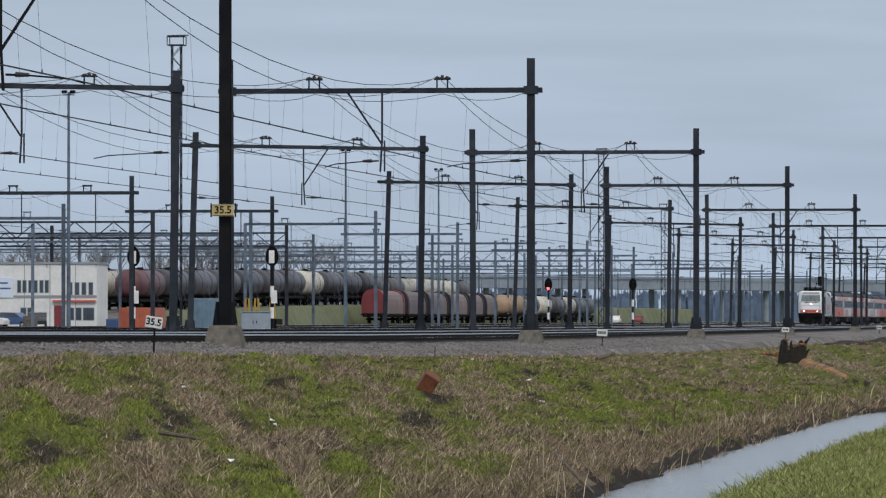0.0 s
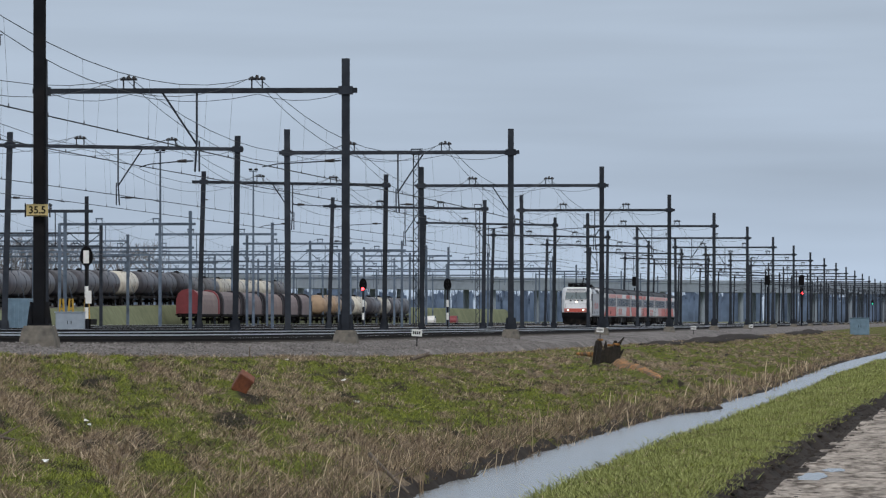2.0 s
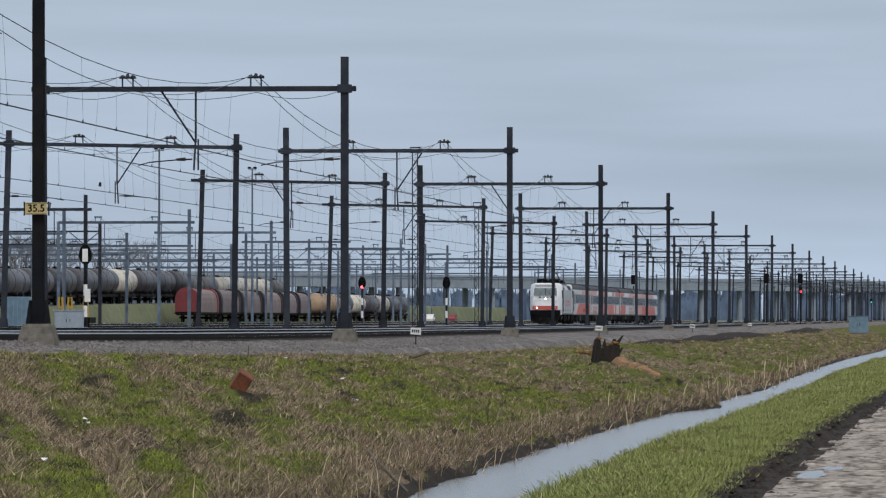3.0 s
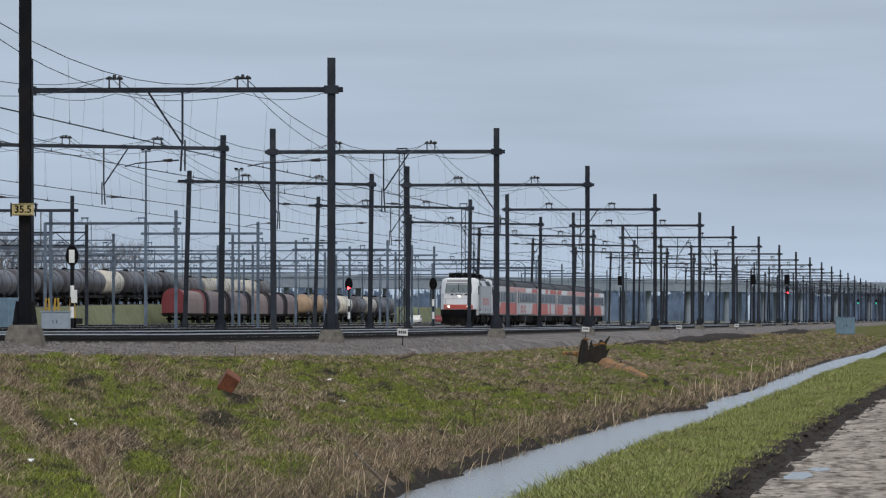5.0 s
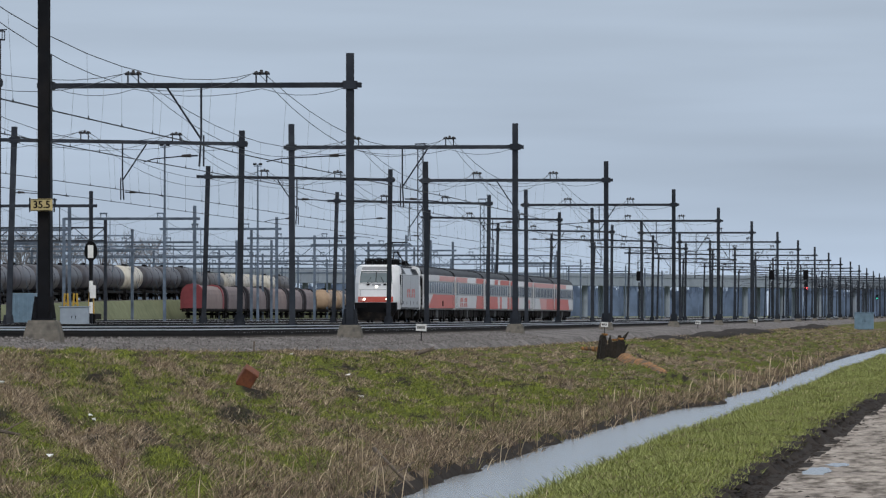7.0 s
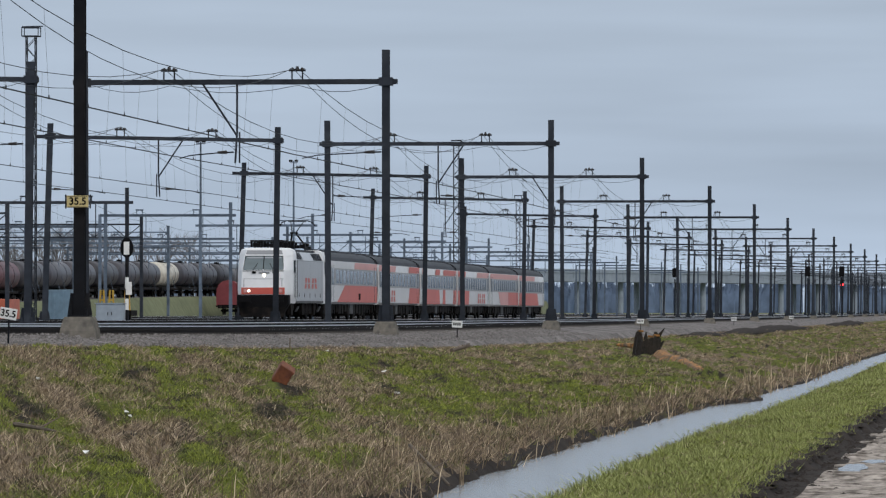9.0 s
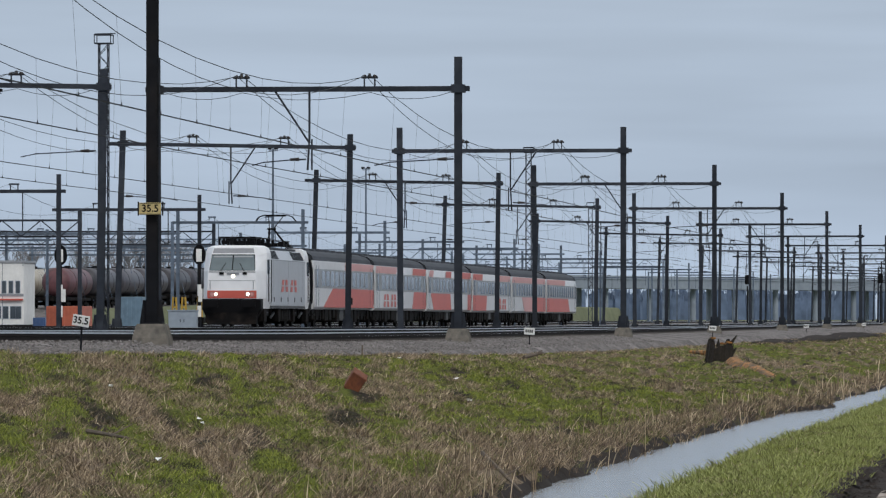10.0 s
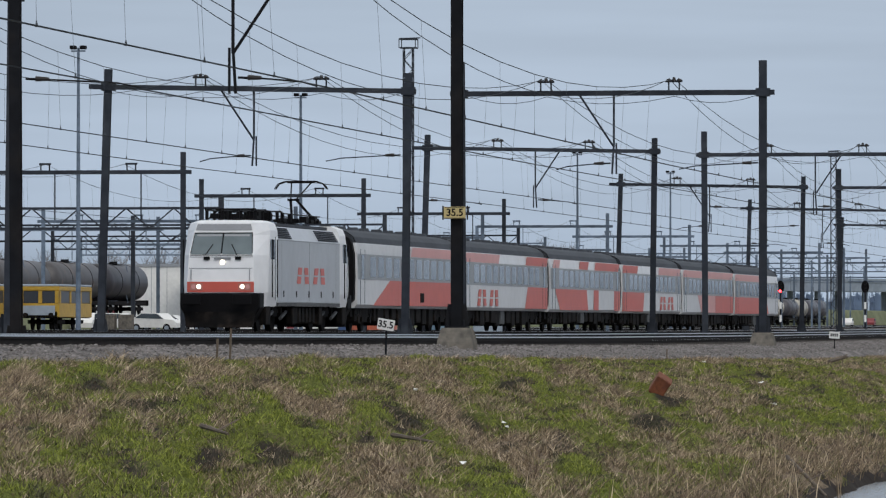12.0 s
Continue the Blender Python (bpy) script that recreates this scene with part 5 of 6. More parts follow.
def make_container(x, y, w, d, h, mat, label):
    t = thing("container", pose(x, y, rail_z(x, y) - 0.25), label, "container", "yard containers")
    bm = B()
    box(bm, -w / 2, w / 2, -d / 2, d / 2, 0, h, 0.03)
    part("shell", bm, mat, t)
    for k in range(int(w / 0.3)):
        bm = B()
        xx = -w / 2 + 0.15 + k * 0.3
        box(bm, xx, xx + 0.12, -d / 2 - 0.05, -d / 2, 0.12, h - 0.12)
        part("rib", bm, mat, t)
    return t


make_container(-65.5, 418, 1.6, 4.0, 2.25, M["teal_box"], "blue-grey steel container between the sidings")
make_container(-80.5, 480, 2.7, 6.0, 1.75, M["orange_box"], "open orange steel skip container in the yard")
make_container(-83.8, 486, 1.0, 2.0, 0.85, M["car_blue"], "small blue waste container in the yard")
make_container(-97.0, 520, 1.1, 1.0, 1.15, M["concrete"], "grey concrete block in the yard")
make_container(-94.4, 444, 1.0, 1.0, 1.35, M["concrete"], "grey concrete block in the yard")
make_container(-93.1, 444, 1.0, 1.0, 1.35, M["concrete"], "grey concrete block in the yard")


# ---- raised siding with tank wagons ----
def hump(y):
    """Rail level on the two raised sidings."""
    return EYE + float(np.interp(y, [405, 425, 491, 498, 578, 598, 700, 800, 1000, 1300], [-0.5, 0.5, 0.5, -0.6, -0.6, 0.85, 1.6, 2.0, 2.2, 2.2]))


def make_bank(y0, y1, toe):
    ys = list(np.arange(y0, y1 + 1, 4.0 if y1 < 520 else 10.0))
    prof = [(toe, None), (-97.0 if toe > -95 else -99.2, -0.3), (-98.3 if toe > -95 else -99.6, -0.02), (-115, -0.02), (-122, None)]
    verts, faces, idx = [], [], []
    for y in ys:
        for x, d in prof:
            verts.append((x + 0.3 * rough_noise(x, y, 20), y, rail_z(x, y) - 0.5 if d is None else max(hump(y) + d, rail_z(x, y) - 0.6)))
    n = len(prof)
    for j in range(len(ys) - 1):
        for i in range(n - 1):
            faces.append((j * n + i, (j + 1) * n + i, (j + 1) * n + i + 1, j * n + i + 1))
            idx.append(1 if i == 2 else 0)
    me = mesh_from("grass_bank", verts, faces, [M["far_green"], M["ballast"]], idx, True)
    return tagged(new("grass_bank", me), "low grassy bank carrying a raised siding", "embankment", kind="structure")


make_bank(405, 500, -98.0)
make_bank(578, 1300, -98.0)


def wagon_frame(t, L):
    bm = B()
    box(bm, -1.15, 1.15, 0.4, L - 0.4, 0.85, 1.15)
    box(bm, -1.25, 1.25, 0.3, 0.5, 0.8, 1.25)
    box(bm, -1.25, 1.25, L - 0.5, L - 0.3, 0.8, 1.25)
    part("underframe", bm, M["under"], t)
    for y in (2.6, L - 2.6):
        bm = B()
        for s in (-1, 1):
            box(bm, s * 0.95 - 0.07, s * 0.95 + 0.07, y - 1.3, y + 1.3, 0.42, 0.68)
        box(bm, -0.95, 0.95, y - 0.2, y + 0.2, 0.45, 0.7)
        bogie = part("bogie", bm, M["under"], t)
        for a in (-0.9, 0.9):
            bm = B()
            wheelset(bm, y + a, 0.46)
            part("wheelset", bm, M["under"], bogie)
    for x in (-0.88, 0.88):
        for y0, y1 in ((0.3, -0.2), (L - 0.3, L + 0.2)):
            bm = B()
            bar(bm, (x, y0, 1.02), (x, y1, 1.02), 0.14, 8)
            part("buffer", bm, M["under"], t)


def make_tank_wagon(mat, L, label, r=1.45):
    t = thing("tank_wagon", None, label, "tank wagon", "tank wagons")
    bm = B()
    zc = 1.2 + r
    rings = []
    for y, k in ((0.7, 0.05), (0.78, 0.55), (1.0, 0.85), (1.4, 1.0), (L - 1.4, 1.0), (L - 1.0, 0.85), (L - 0.78, 0.55), (L - 0.7, 0.05)):
        rings.append([(r * k * math.cos(2 * math.pi * i / 28), y, zc + r * k * math.sin(2 * math.pi * i / 28)) for i in range(28)])
    loft(bm, rings)
    tank = part("tank", bm, mat, t, smooth=True)
    for y in (L * 0.3, L * 0.7):
        bm = B()
        bar(bm, (0, y - 0.06, zc), (0, y + 0.06, zc), r * 1.015, 28)
        part("hoop", bm, M["steel_dark"], tank)
    bm = B()
    bar(bm, (0, L / 2, zc + r * 0.95), (0, L / 2, zc + r + 0.22), 0.32, 12)
    part("dome", bm, M["steel_dark"], tank)
    bm = B()
    box(bm, -0.5, 0.5, L / 2 - 2, L / 2 + 2, zc + r + 0.02, zc + r + 0.06)
    part("walkway", bm, M["steel_dark"], t)
    bm = B()
    for x in (-0.3, 0.3):
        bar(bm, (x + 1.5, L / 2, 1.0), (x + 0.7, L / 2, zc + r), 0.03)
    part("ladder", bm, M["steel_hazed"], t)
    wagon_frame(t, L)
    return t


def make_hood_wagon(end_mat, hood_mat, L, label):
    t = thing("hooded_wagon", None, label, "freight wagon", "hooded wagons")
    nose = 0.07
    prof = [(1.42, 1.15), (1.45, 2.4), (1.38, 3.1), (1.15, 3.7), (0.7, 4.1), (0.0, 4.25)]
    outline = prof + [(-x, z) for x, z in reversed(prof) if x > 0]
    for y0, y1, k, m, name in ((0.4, 0.4 + nose * L, 1.0, end_mat, "front_hood"), (0.4 + nose * L, L - 1.3, 0.925, hood_mat, "hood"), (L - 1.3, L - 0.4, 0.985, end_mat, "end_wall")):
        bm = B()
        loft(bm, [[(x * k, y, 1.15 + (z - 1.15) * k) for x, z in outline] for y in (y0, y1)])
        part(name, bm, m, t)
    bm = B()
    box(bm, -1.5, 1.5, 0.42, L - 0.42, 1.0, 1.2)
    part("floor", bm, M["under"], t)
    wagon_frame(t, L)
    return t


dark_tank = make_tank_wagon(M["tank_dark"], 16.2, "dark bogie tank wagon standing on a siding")
pale_tank = make_tank_wagon(M["tank_pale"], 15.0, "pale weathered tank wagon standing on a siding")
tan_tank = make_tank_wagon(M["tank_tan"], 12.2, "tan tank wagon standing on a siding")
dark_tank.matrix_basis = pose(-101.5, 471.0, hump(478))
grey_tank = make_tank_wagon(M["tank_grey"], 18.0, "dull beige-grey tank wagon with rusty streaks on a siding")
grey_tank.matrix_basis = pose(-101.5, 452.0, hump(460))
red_tank = make_tank_wagon(M["tank_red"], 16.2, "dull dark red tank wagon standing on a siding")
red_tank.matrix_basis = pose(-101.5, 596.0, hump(604))
for k in range(1, 11):
    y = 596 + k * 17.0
    copy_thing(pale_tank if k in (7, 12) else dark_tank, pose(-101.5, y, hump(y + 8)))
copy_thing(grey_tank, pose(-101.5, 433.0, hump(440)))
for k in range(10):
    y = 600 + k * 17.0
    copy_thing(dark_tank if k % 3 else pale_tank, pose(-106.5, y + 6, hump(y + 8)))

YARD = rail_z(-94, 760) + 0.1
hx, hy = -95.0, 735.0
kinds = [("hood_red", "hood_pink"), ("hood_dark", "hood_grey"), ("hood_dark", "hood_grey"), ("hood_dark", "hood_pink"), ("hood_dark", "hood_grey"), ("hood_dark", "hood_grey")]
lens = [21.0, 21.0, 21.5, 22.0, 17.0, 15.0]
for (e, h), L in zip(kinds, lens):
    wg = make_hood_wagon(M[e], M[h], L, "hooded coil wagon with a dark red end wall" if e == "hood_red" else "hooded coil wagon with faded grey-brown tarpaulin hood")
    wg.matrix_basis = pose(hx, hy, YARD)
    hy += L + 2.0
tan_tank.matrix_basis = pose(hx, hy + 14, YARD)
copy_thing(tan_tank, pose(hx, hy + 28.0, YARD))
copy_thing(dark_tank, pose(hx, hy + 42, YARD))
pale_tank.matrix_basis = pose(hx, hy + 62, YARD)
for k in range(4):
    copy_thing(dark_tank if k != 1 else pale_tank, pose(hx, hy + 84 + 17 * k, YARD))
# a second string of wagons behind, with pale tops
for k in range(7):
    y = 862 + k * 18
    copy_thing(grey_tank if k in (0, 1, 6) else pale_tank, pose(-112.5, y, hump(y + 4) - 0.06))


# ---- yellow works engines ----
def make_works_engine(x, y, L, z):
    t = thing("works_engine", pose(x, y, z), "yellow shunting engine with a grey lower body on a siding", "locomotive", "works engines")
    for z0, z1, m, name in ((0.85, 1.8, M["loco_yellow"], "lower_body"), (1.8, 2.65, M["car_dark"], "window_band"), (2.65, 2.95, M["loco_yellow"], "upper_body"), (2.95, 3.1, M["cabinet"], "roof")):
        bm = B()
        s = 1.0 if name != "window_band" else 0.985
        box(bm, -1.4 * s, 1.4 * s, 0.3 + (1 - s) * 3, L - 0.3, z0, z1, 0.04)
        part(name, bm, m, t)
    for k in range(4):
        bm = B()
        box(bm, 1.38, 1.42, 0.4 + k * (L - 1.2) / 3, 0.8 + k * (L - 1.2) / 3, 1.8, 2.65)
        part("pillar", bm, M["loco_yellow"], t)
    for xx in (-1.35, -0.05, 1.1):
        bm = B()
        box(bm, xx, xx + 0.25, 0.27, 0.34, 1.8, 2.65)
        part("pillar", bm, M["loco_yellow"], t)
    bm = B()
    box(bm, -1.1, 1.1, 0.24, 0.3, 1.0, 1.65)
    part("front_panel", bm, M["cabinet"], t)
    wagon_frame(t, L)
    return t


make_works_engine(-91.0, 405, 11.0, rail_z(-91, 420))
make_works_engine(-94.4, 401, 7.0, rail_z(-91, 420))


def make_trolley(x, y):
    t = thing("track_trolley", pose(x, y, rail_z(x, y) - 0.3), "low track trolley with yellow upright frames", "track trolley")
    bm = B()
    box(bm, -1.2, 1.2, -1.5, 1.5, 0.5, 0.9, 0.04)
    part("deck", bm, M["under"], t)
    for px in (-1.05, -0.4, 0.7):
        bm = B()
        beam(bm, (px - 0.18, 0, 0.9), (px - 0.1, 0, 2.3), 0.12, 0.12)
        beam(bm, (px + 0.18, 0, 0.9), (px + 0.1, 0, 2.3), 0.12, 0.12)
        beam(bm, (px - 0.15, 0, 1.6), (px + 0.15, 0, 1.6), 0.1, 0.1)
        part("frame", bm, M["loco_yellow"], t, "yellow upright frame")
    for sx in (-0.75, 0.75):
        for sy in (-0.9, 0.9):
            bm = B()
            bar(bm, (sx - 0.06, sy, 0.3), (sx + 0.06, sy, 0.3), 0.3, 14)
            part("wheel", bm, M["under"], t)
    return t


make_trolley(-62.0, 420)


# ---- cabins and cars ----
def make_cabins(x, y, w, d, h):
    """A two-storey block of white site cabins, its face to the tracks."""
    z = rail_z(x, y) - 0.4
    t = thing("site_cabin_building", pose(x, y, z), "white two-storey block of site cabins with a red canopy edge", "building")
    bm = B()
    box(bm, -w / 2, w / 2, 0, d, 0, h, 0.04)
    part("wall", bm, M["white"], t)
    bm = B()
    box(bm, -w / 2 - 0.1, w / 2 + 0.1, -0.1, d + 0.1, h, h + 0.22)
    part("roof", bm, M["coach_grey"], t, "grey flat roof edge")
    for px in np.arange(-w / 2 + 2.4, w / 2, 2.4):
        bm = B()
        box(bm, px - 0.03, px + 0.03, -0.03, 0.0, 0, h)
        part("panel_joint", bm, M["coach_grey"], t)
    bm = B()
    box(bm, -w / 2, w / 2, -0.05, 0.0, h * 0.49, h * 0.53)
    part("storey_band", bm, M["coach_grey"], t)

    def window(px, z0, z1, ww):
        bm = B()
        box(bm, px - ww / 2, px + ww / 2, -0.045, 0.0, z0, z1)
        f = part("window", bm, M["cabinet"], t)
        bm = B()
        box(bm, px - ww / 2 + 0.05, px + ww / 2 - 0.05, -0.06, -0.045, z0 + 0.05, z1 - 0.05)
        part("pane", bm, M["glass"], f)
    for px in (-0.3, 0.2, 0.75, 1.25, 1.8, 2.3):
        window(px, 3.45, 4.65, 0.4)
    for px in (-6.2, -5.6, -5.0, 4.5, 5.15, 5.8, 6.45):
        window(px, 3.25, 4.45, 0.46)
    for px in (0.1, 0.75, -4.0, 4.6, 5.3, 6.0, 6.5):
        window(px, 0.9, 2.1, 0.58)
    bm = B()
    box(bm, 2.9, w / 2 - 0.05, -0.35, 0.0, 2.62, 2.78)
    part("canopy", bm, M["red"], t, "red canopy edge")
    bm = B()
    box(bm, 3.0, 3.7, -0.05, 0.0, 0.2, 2.3)
    part("door", bm, M["hood_red"], t)
    bm = B()
    box(bm, -3.9, -0.85, -0.12, 0.0, 3.0, 4.9, 0.02)
    board = part("board", bm, M["tank_white"], t, "pale blue and white notice board")
    bm = B()
    for k, ww in enumerate((2.6, 2.9, 1.8)):
        box(bm, -3.7, -3.7 + ww * 0.9, -0.13, -0.12, 4.3 - k * 0.5, 4.45 - k * 0.5)
    part("bars", bm, M["car_blue"], board, "blue bars of writing")
    return t


M["tank_white"] = surface("pale_blue_board", (0.62, 0.70, 0.82), 0.5, 0, 0.05)
make_cabins(-105.2, 560, 14.0, 6, 6.1)


def make_annex(x, y, w, d, h):
    t = thing("site_hall", pose(x, y, rail_z(x, y) - 0.4), "plain white clad hall with an outside stair and dark red doors", "building")
    bm = B()
    box(bm, -w / 2, w / 2, 0, d, 0, h, 0.04)
    part("wall", bm, M["white"], t)
    bm = B()
    box(bm, -w / 2 - 0.1, w / 2 + 0.1, -0.1, d + 0.1, h, h + 0.25)
    part("roof", bm, M["coach_grey"], t)
    for px in np.arange(-w / 2 + 1.5, w / 2, 1.5):
        bm = B()
        box(bm, px - 0.02, px + 0.02, -0.03, 0.0, 0, h)
        part("panel_joint", bm, M["coach_grey"], t)
    for z0 in (0.2, 3.0):
        bm = B()
        box(bm, 1.5, 2.4, -0.05, 0.0, z0, z0 + 2.1)
        part("door", bm, M["hood_red"], t, "dark red door")
    bm = B()
    box(bm, 1.2, 2.8, -1.1, 0.0, 2.9, 2.98)
    for k in range(12):
        box(bm, 1.2 - k * 0.25, 1.45 - k * 0.25, -1.0, -0.2, 2.85 - k * 0.24, 2.9 - k * 0.24)
    beam(bm, (1.2, -1.05, 3.9), (-1.7, -1.05, 1.1), 0.05, 0.05)
    beam(bm, (1.2, -1.05, 3.9), (2.8, -1.05, 3.9), 0.05, 0.05)
    part("outside_stair", bm, M["steel_hazed"], t, "grey steel outside stair")
    bm = B()
    box(bm, -5.0, -4.2, -0.05, 0.0, 3.2, 4.2)
    part("window", bm, M["glass"], t)
    return t


make_annex(-122.0, 566, 18.5, 8, 6.2)


def make_car(x, y, turn, mat, label):
    t = thing("car", pose(x, y, rail_z(x, y) - 0.22, 0, 0, turn), label, "car", "parked cars")
    bm = B()
    side = [(-2.1, 0.35), (-2.15, 0.7), (-1.9, 0.9), (-1.1, 0.98), (-0.5, 1.42), (0.9, 1.45), (1.6, 1.05), (2.05, 0.95), (2.1, 0.35)]
    loft(bm, [[(xx, a, z) for a, z in side] for xx in (-0.82, 0.82)])
    bmesh.ops.recalc_face_normals(bm, faces=bm.faces)
    part("body", bm, mat, t)
    bm = B()
    glass = [(-1.0, 1.0), (-0.46, 1.37), (0.86, 1.40), (1.45, 1.06)]
    loft(bm, [[(xx, a, z) for a, z in glass] for xx in (-0.835, 0.835)])
    part("windows", bm, M["glass"], t)
    for a in (-1.3, 1.3):
        for xx in (-0.75, 0.75):
            bm = B()
            bar(bm, (xx - 0.1, a, 0.32), (xx + 0.1, a, 0.32), 0.32, 14)
            wh = part("wheel", bm, M["black"], t)
            bm = B()
            bar(bm, (xx - 0.11, a, 0.32), (xx + 0.11, a, 0.32), 0.19, 10)
            part("rim", bm, M["cabinet"], wh)
    return t


for cx, cy, ct, cm, cl in ((-92.0, 450, 72, "white", "white parked car beside the siding"), (-95.6, 453, 80, "white", "white parked car beside the siding"), (-109.4, 541, 85, "white", "white parked car in front of the site cabins"),
                           (-97.3, 449, 5, "white", "white parked car nose-on beside the siding"), (-103.0, 544, 75, "car_blue", "blue parked car in front of the site cabins"), (-105.4, 543, 80, "white", "white parked car in front of the site cabins"),
                           (-101.0, 545, 10, "car_dark", "dark parked car in front of the site cabins"), (-106.8, 548, 60, "car_dark", "dark parked car in front of the site cabins"),
                           (-90.0, 1010, 0, "white", "white parked vehicle at the end of the yard"), (-86.5, 1012, 0, "hood_red", "red parked vehicle at the end of the yard")):
    make_car(cx, cy, ct, M[cm], cl)


# ---- truss gantries at the head of the yard ----
def make_truss(x0, x1, y, z, metal):
    base = rail_z(x0, y) - 0.3
    t = thing("truss_gantry", pose(0, y, base), "long steel truss gantry across the yard sidings", "truss gantry", "truss gantries")
    for dz in (0.0, 1.25):
        bm = B()
        beam(bm, (x0, 0, z + dz), (x1, 0, z + dz), 0.16, 0.16)
        part("chord", bm, metal, t)
    n = int(abs(x1 - x0) / 1.5)
    for k in range(n):
        bm = B()
        a = x0 + (x1 - x0) * k / n
        b = x0 + (x1 - x0) * (k + 1) / n
        za, zb = (z, z + 1.25) if k % 2 else (z + 1.25, z)
        beam(bm, (a, 0, za), (b, 0, zb), 0.08, 0.08)
        part("diagonal", bm, metal, t)
    for xx in (x0, (x0 + x1) / 2, x1):
        bm = B()
        beam(bm, (xx, 0, 0), (xx, 0, z + 2.0), 0.3, 0.3)
        part("column", bm, metal, t)
    return t


for gx0, gx1, gy, gz in ((-72, -108, 372, 6.6), (-78, -118, 470, 7.2), (-84, -130, 585, 8.0), (-96, -150, 690, 8.6), (-70, -120, 780, 8.4), (-62, -122, 900, 8.3)):
    # the farther gantries take the steel coloured with haze
    make_truss(gx0, gx1, gy, gz, M["steel_slate"] if gy < 600 else M["steel_hazed"])


# ---- bare trees behind the yard ----
def make_bare_tree(x, y, h, seed):
    rnd = random.Random(seed)
    t = thing("bare_tree", pose(x, y, rail_z(x, y) - 0.5), "leafless winter tree with fine grey twigs", "tree", "bare trees")
    trunk, crown = B(), B()
    bar(trunk, (0, 0, 0), (0.2 * rnd.uniform(-1, 1), 0, h * 0.45), 0.28, 7, 0.18)

    def grow(p, d, ln, r, depth):
        q = p + d * ln
        bar(trunk if depth < 2 else crown, p, q, r, 4 if depth < 3 else 3, r * 0.6)
        if depth >= 4:
            return
        for _ in range(4 if depth < 3 else 3):
            nd = (d + Vector((rnd.uniform(-1, 1), rnd.uniform(-1, 1), rnd.uniform(-0.3, 0.7))) * 0.75).normalized()
            grow(p.lerp(q, rnd.uniform(0.5, 1.0)), nd, ln * rnd.uniform(0.55, 0.8), max(0.035, r * 0.55), depth + 1)
    for _ in range(4):
        d = Vector((rnd.uniform(-0.6, 0.6), rnd.uniform(-0.6, 0.6), 1)).normalized()
        grow(Vector((0, 0, h * rnd.uniform(0.25, 0.45))), d, h * 0.25, 0.13, 1)
    part("trunk", trunk, M["twig"], t)
    part("crown", crown, M["twig"], t)
    return t


protos = [make_bare_tree(-184 + k * 9, 960, 15.0 + 1.5 * (k % 2), 30 + k) for k in range(3)]
rnd = random.Random(11)
for k in range(26):
    x = -232 + k * 3.8 + rnd.uniform(-2, 2)
    if x > -150:
        if x > -132 or rnd.random() < 0.35:
            continue
    copy_thing(protos[k % 3], pose(x, 930 + rnd.uniform(0, 90), rail_z(x, 950) - 0.5, 0, 0, rnd.uniform(0, 360)) @ Matrix.Scale(rnd.uniform(0.75, 1.1), 4))


for k, x in enumerate((-148.5, -145, -141.5, -138, -134)):
    copy_thing(protos[k % 3], pose(x, 950 + 12 * k, rail_z(x, 950) - 0.5, 0, 0, 70 * k))


# ---- road viaduct and the woods far behind ----
def make_viaduct():
    t = thing("viaduct", None, "long pale concrete road viaduct on pillars far behind the railway", "viaduct", kind="structure")
    a, b = Vector((-260, 1320, 0)), Vector((140, 2350, 0))
    d = (b - a).normalized()
    side = Vector((d.y, -d.x, 0))
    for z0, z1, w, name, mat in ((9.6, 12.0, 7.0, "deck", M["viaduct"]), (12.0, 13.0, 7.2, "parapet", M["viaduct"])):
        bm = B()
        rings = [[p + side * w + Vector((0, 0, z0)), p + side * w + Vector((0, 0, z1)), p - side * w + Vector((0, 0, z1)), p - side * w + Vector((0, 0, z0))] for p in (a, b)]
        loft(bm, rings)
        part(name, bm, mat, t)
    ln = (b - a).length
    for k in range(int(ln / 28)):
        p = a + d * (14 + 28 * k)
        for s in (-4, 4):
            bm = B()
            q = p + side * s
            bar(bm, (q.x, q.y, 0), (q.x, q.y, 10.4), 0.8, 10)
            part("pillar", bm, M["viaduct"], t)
    return t


make_viaduct()


def make_far_woods(name, y, x0, x1, h, mat, seed, label):
    rnd = random.Random(seed)
    verts, faces = [], []
    for k in range(int((x1 - x0) / 1.1)):
        x = x0 + k * 1.1 + rnd.uniform(-1, 1)
        yy = y + rnd.uniform(-30, 60)
        hh = h * (0.7 + 0.22 * rough_noise(x, 0, 35, seed) + 0.25 * rnd.random())
        for _ in range(12):         # twigs
            w = rnd.uniform(0.06, 0.22)
            o = len(verts)
            zx, tilt = rnd.uniform(-2.2, 2.2), rnd.uniform(-0.6, 0.6)
            z0 = hh * rnd.uniform(0.5, 0.68)
            top = z0 + hh * rnd.uniform(0.08, 0.26)
            verts += [(x + zx - w, yy, z0), (x + zx + w, yy + rnd.uniform(-1, 1), z0), (x + zx + tilt + w * 0.3, yy, top), (x + zx + tilt - w * 0.3, yy, top)]
            faces.append((o, o + 1, o + 2, o + 3))
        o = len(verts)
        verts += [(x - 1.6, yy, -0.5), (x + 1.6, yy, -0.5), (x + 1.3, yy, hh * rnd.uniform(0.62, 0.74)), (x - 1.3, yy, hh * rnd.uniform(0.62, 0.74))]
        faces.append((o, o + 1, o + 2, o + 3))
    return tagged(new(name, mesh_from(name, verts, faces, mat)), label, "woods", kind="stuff")


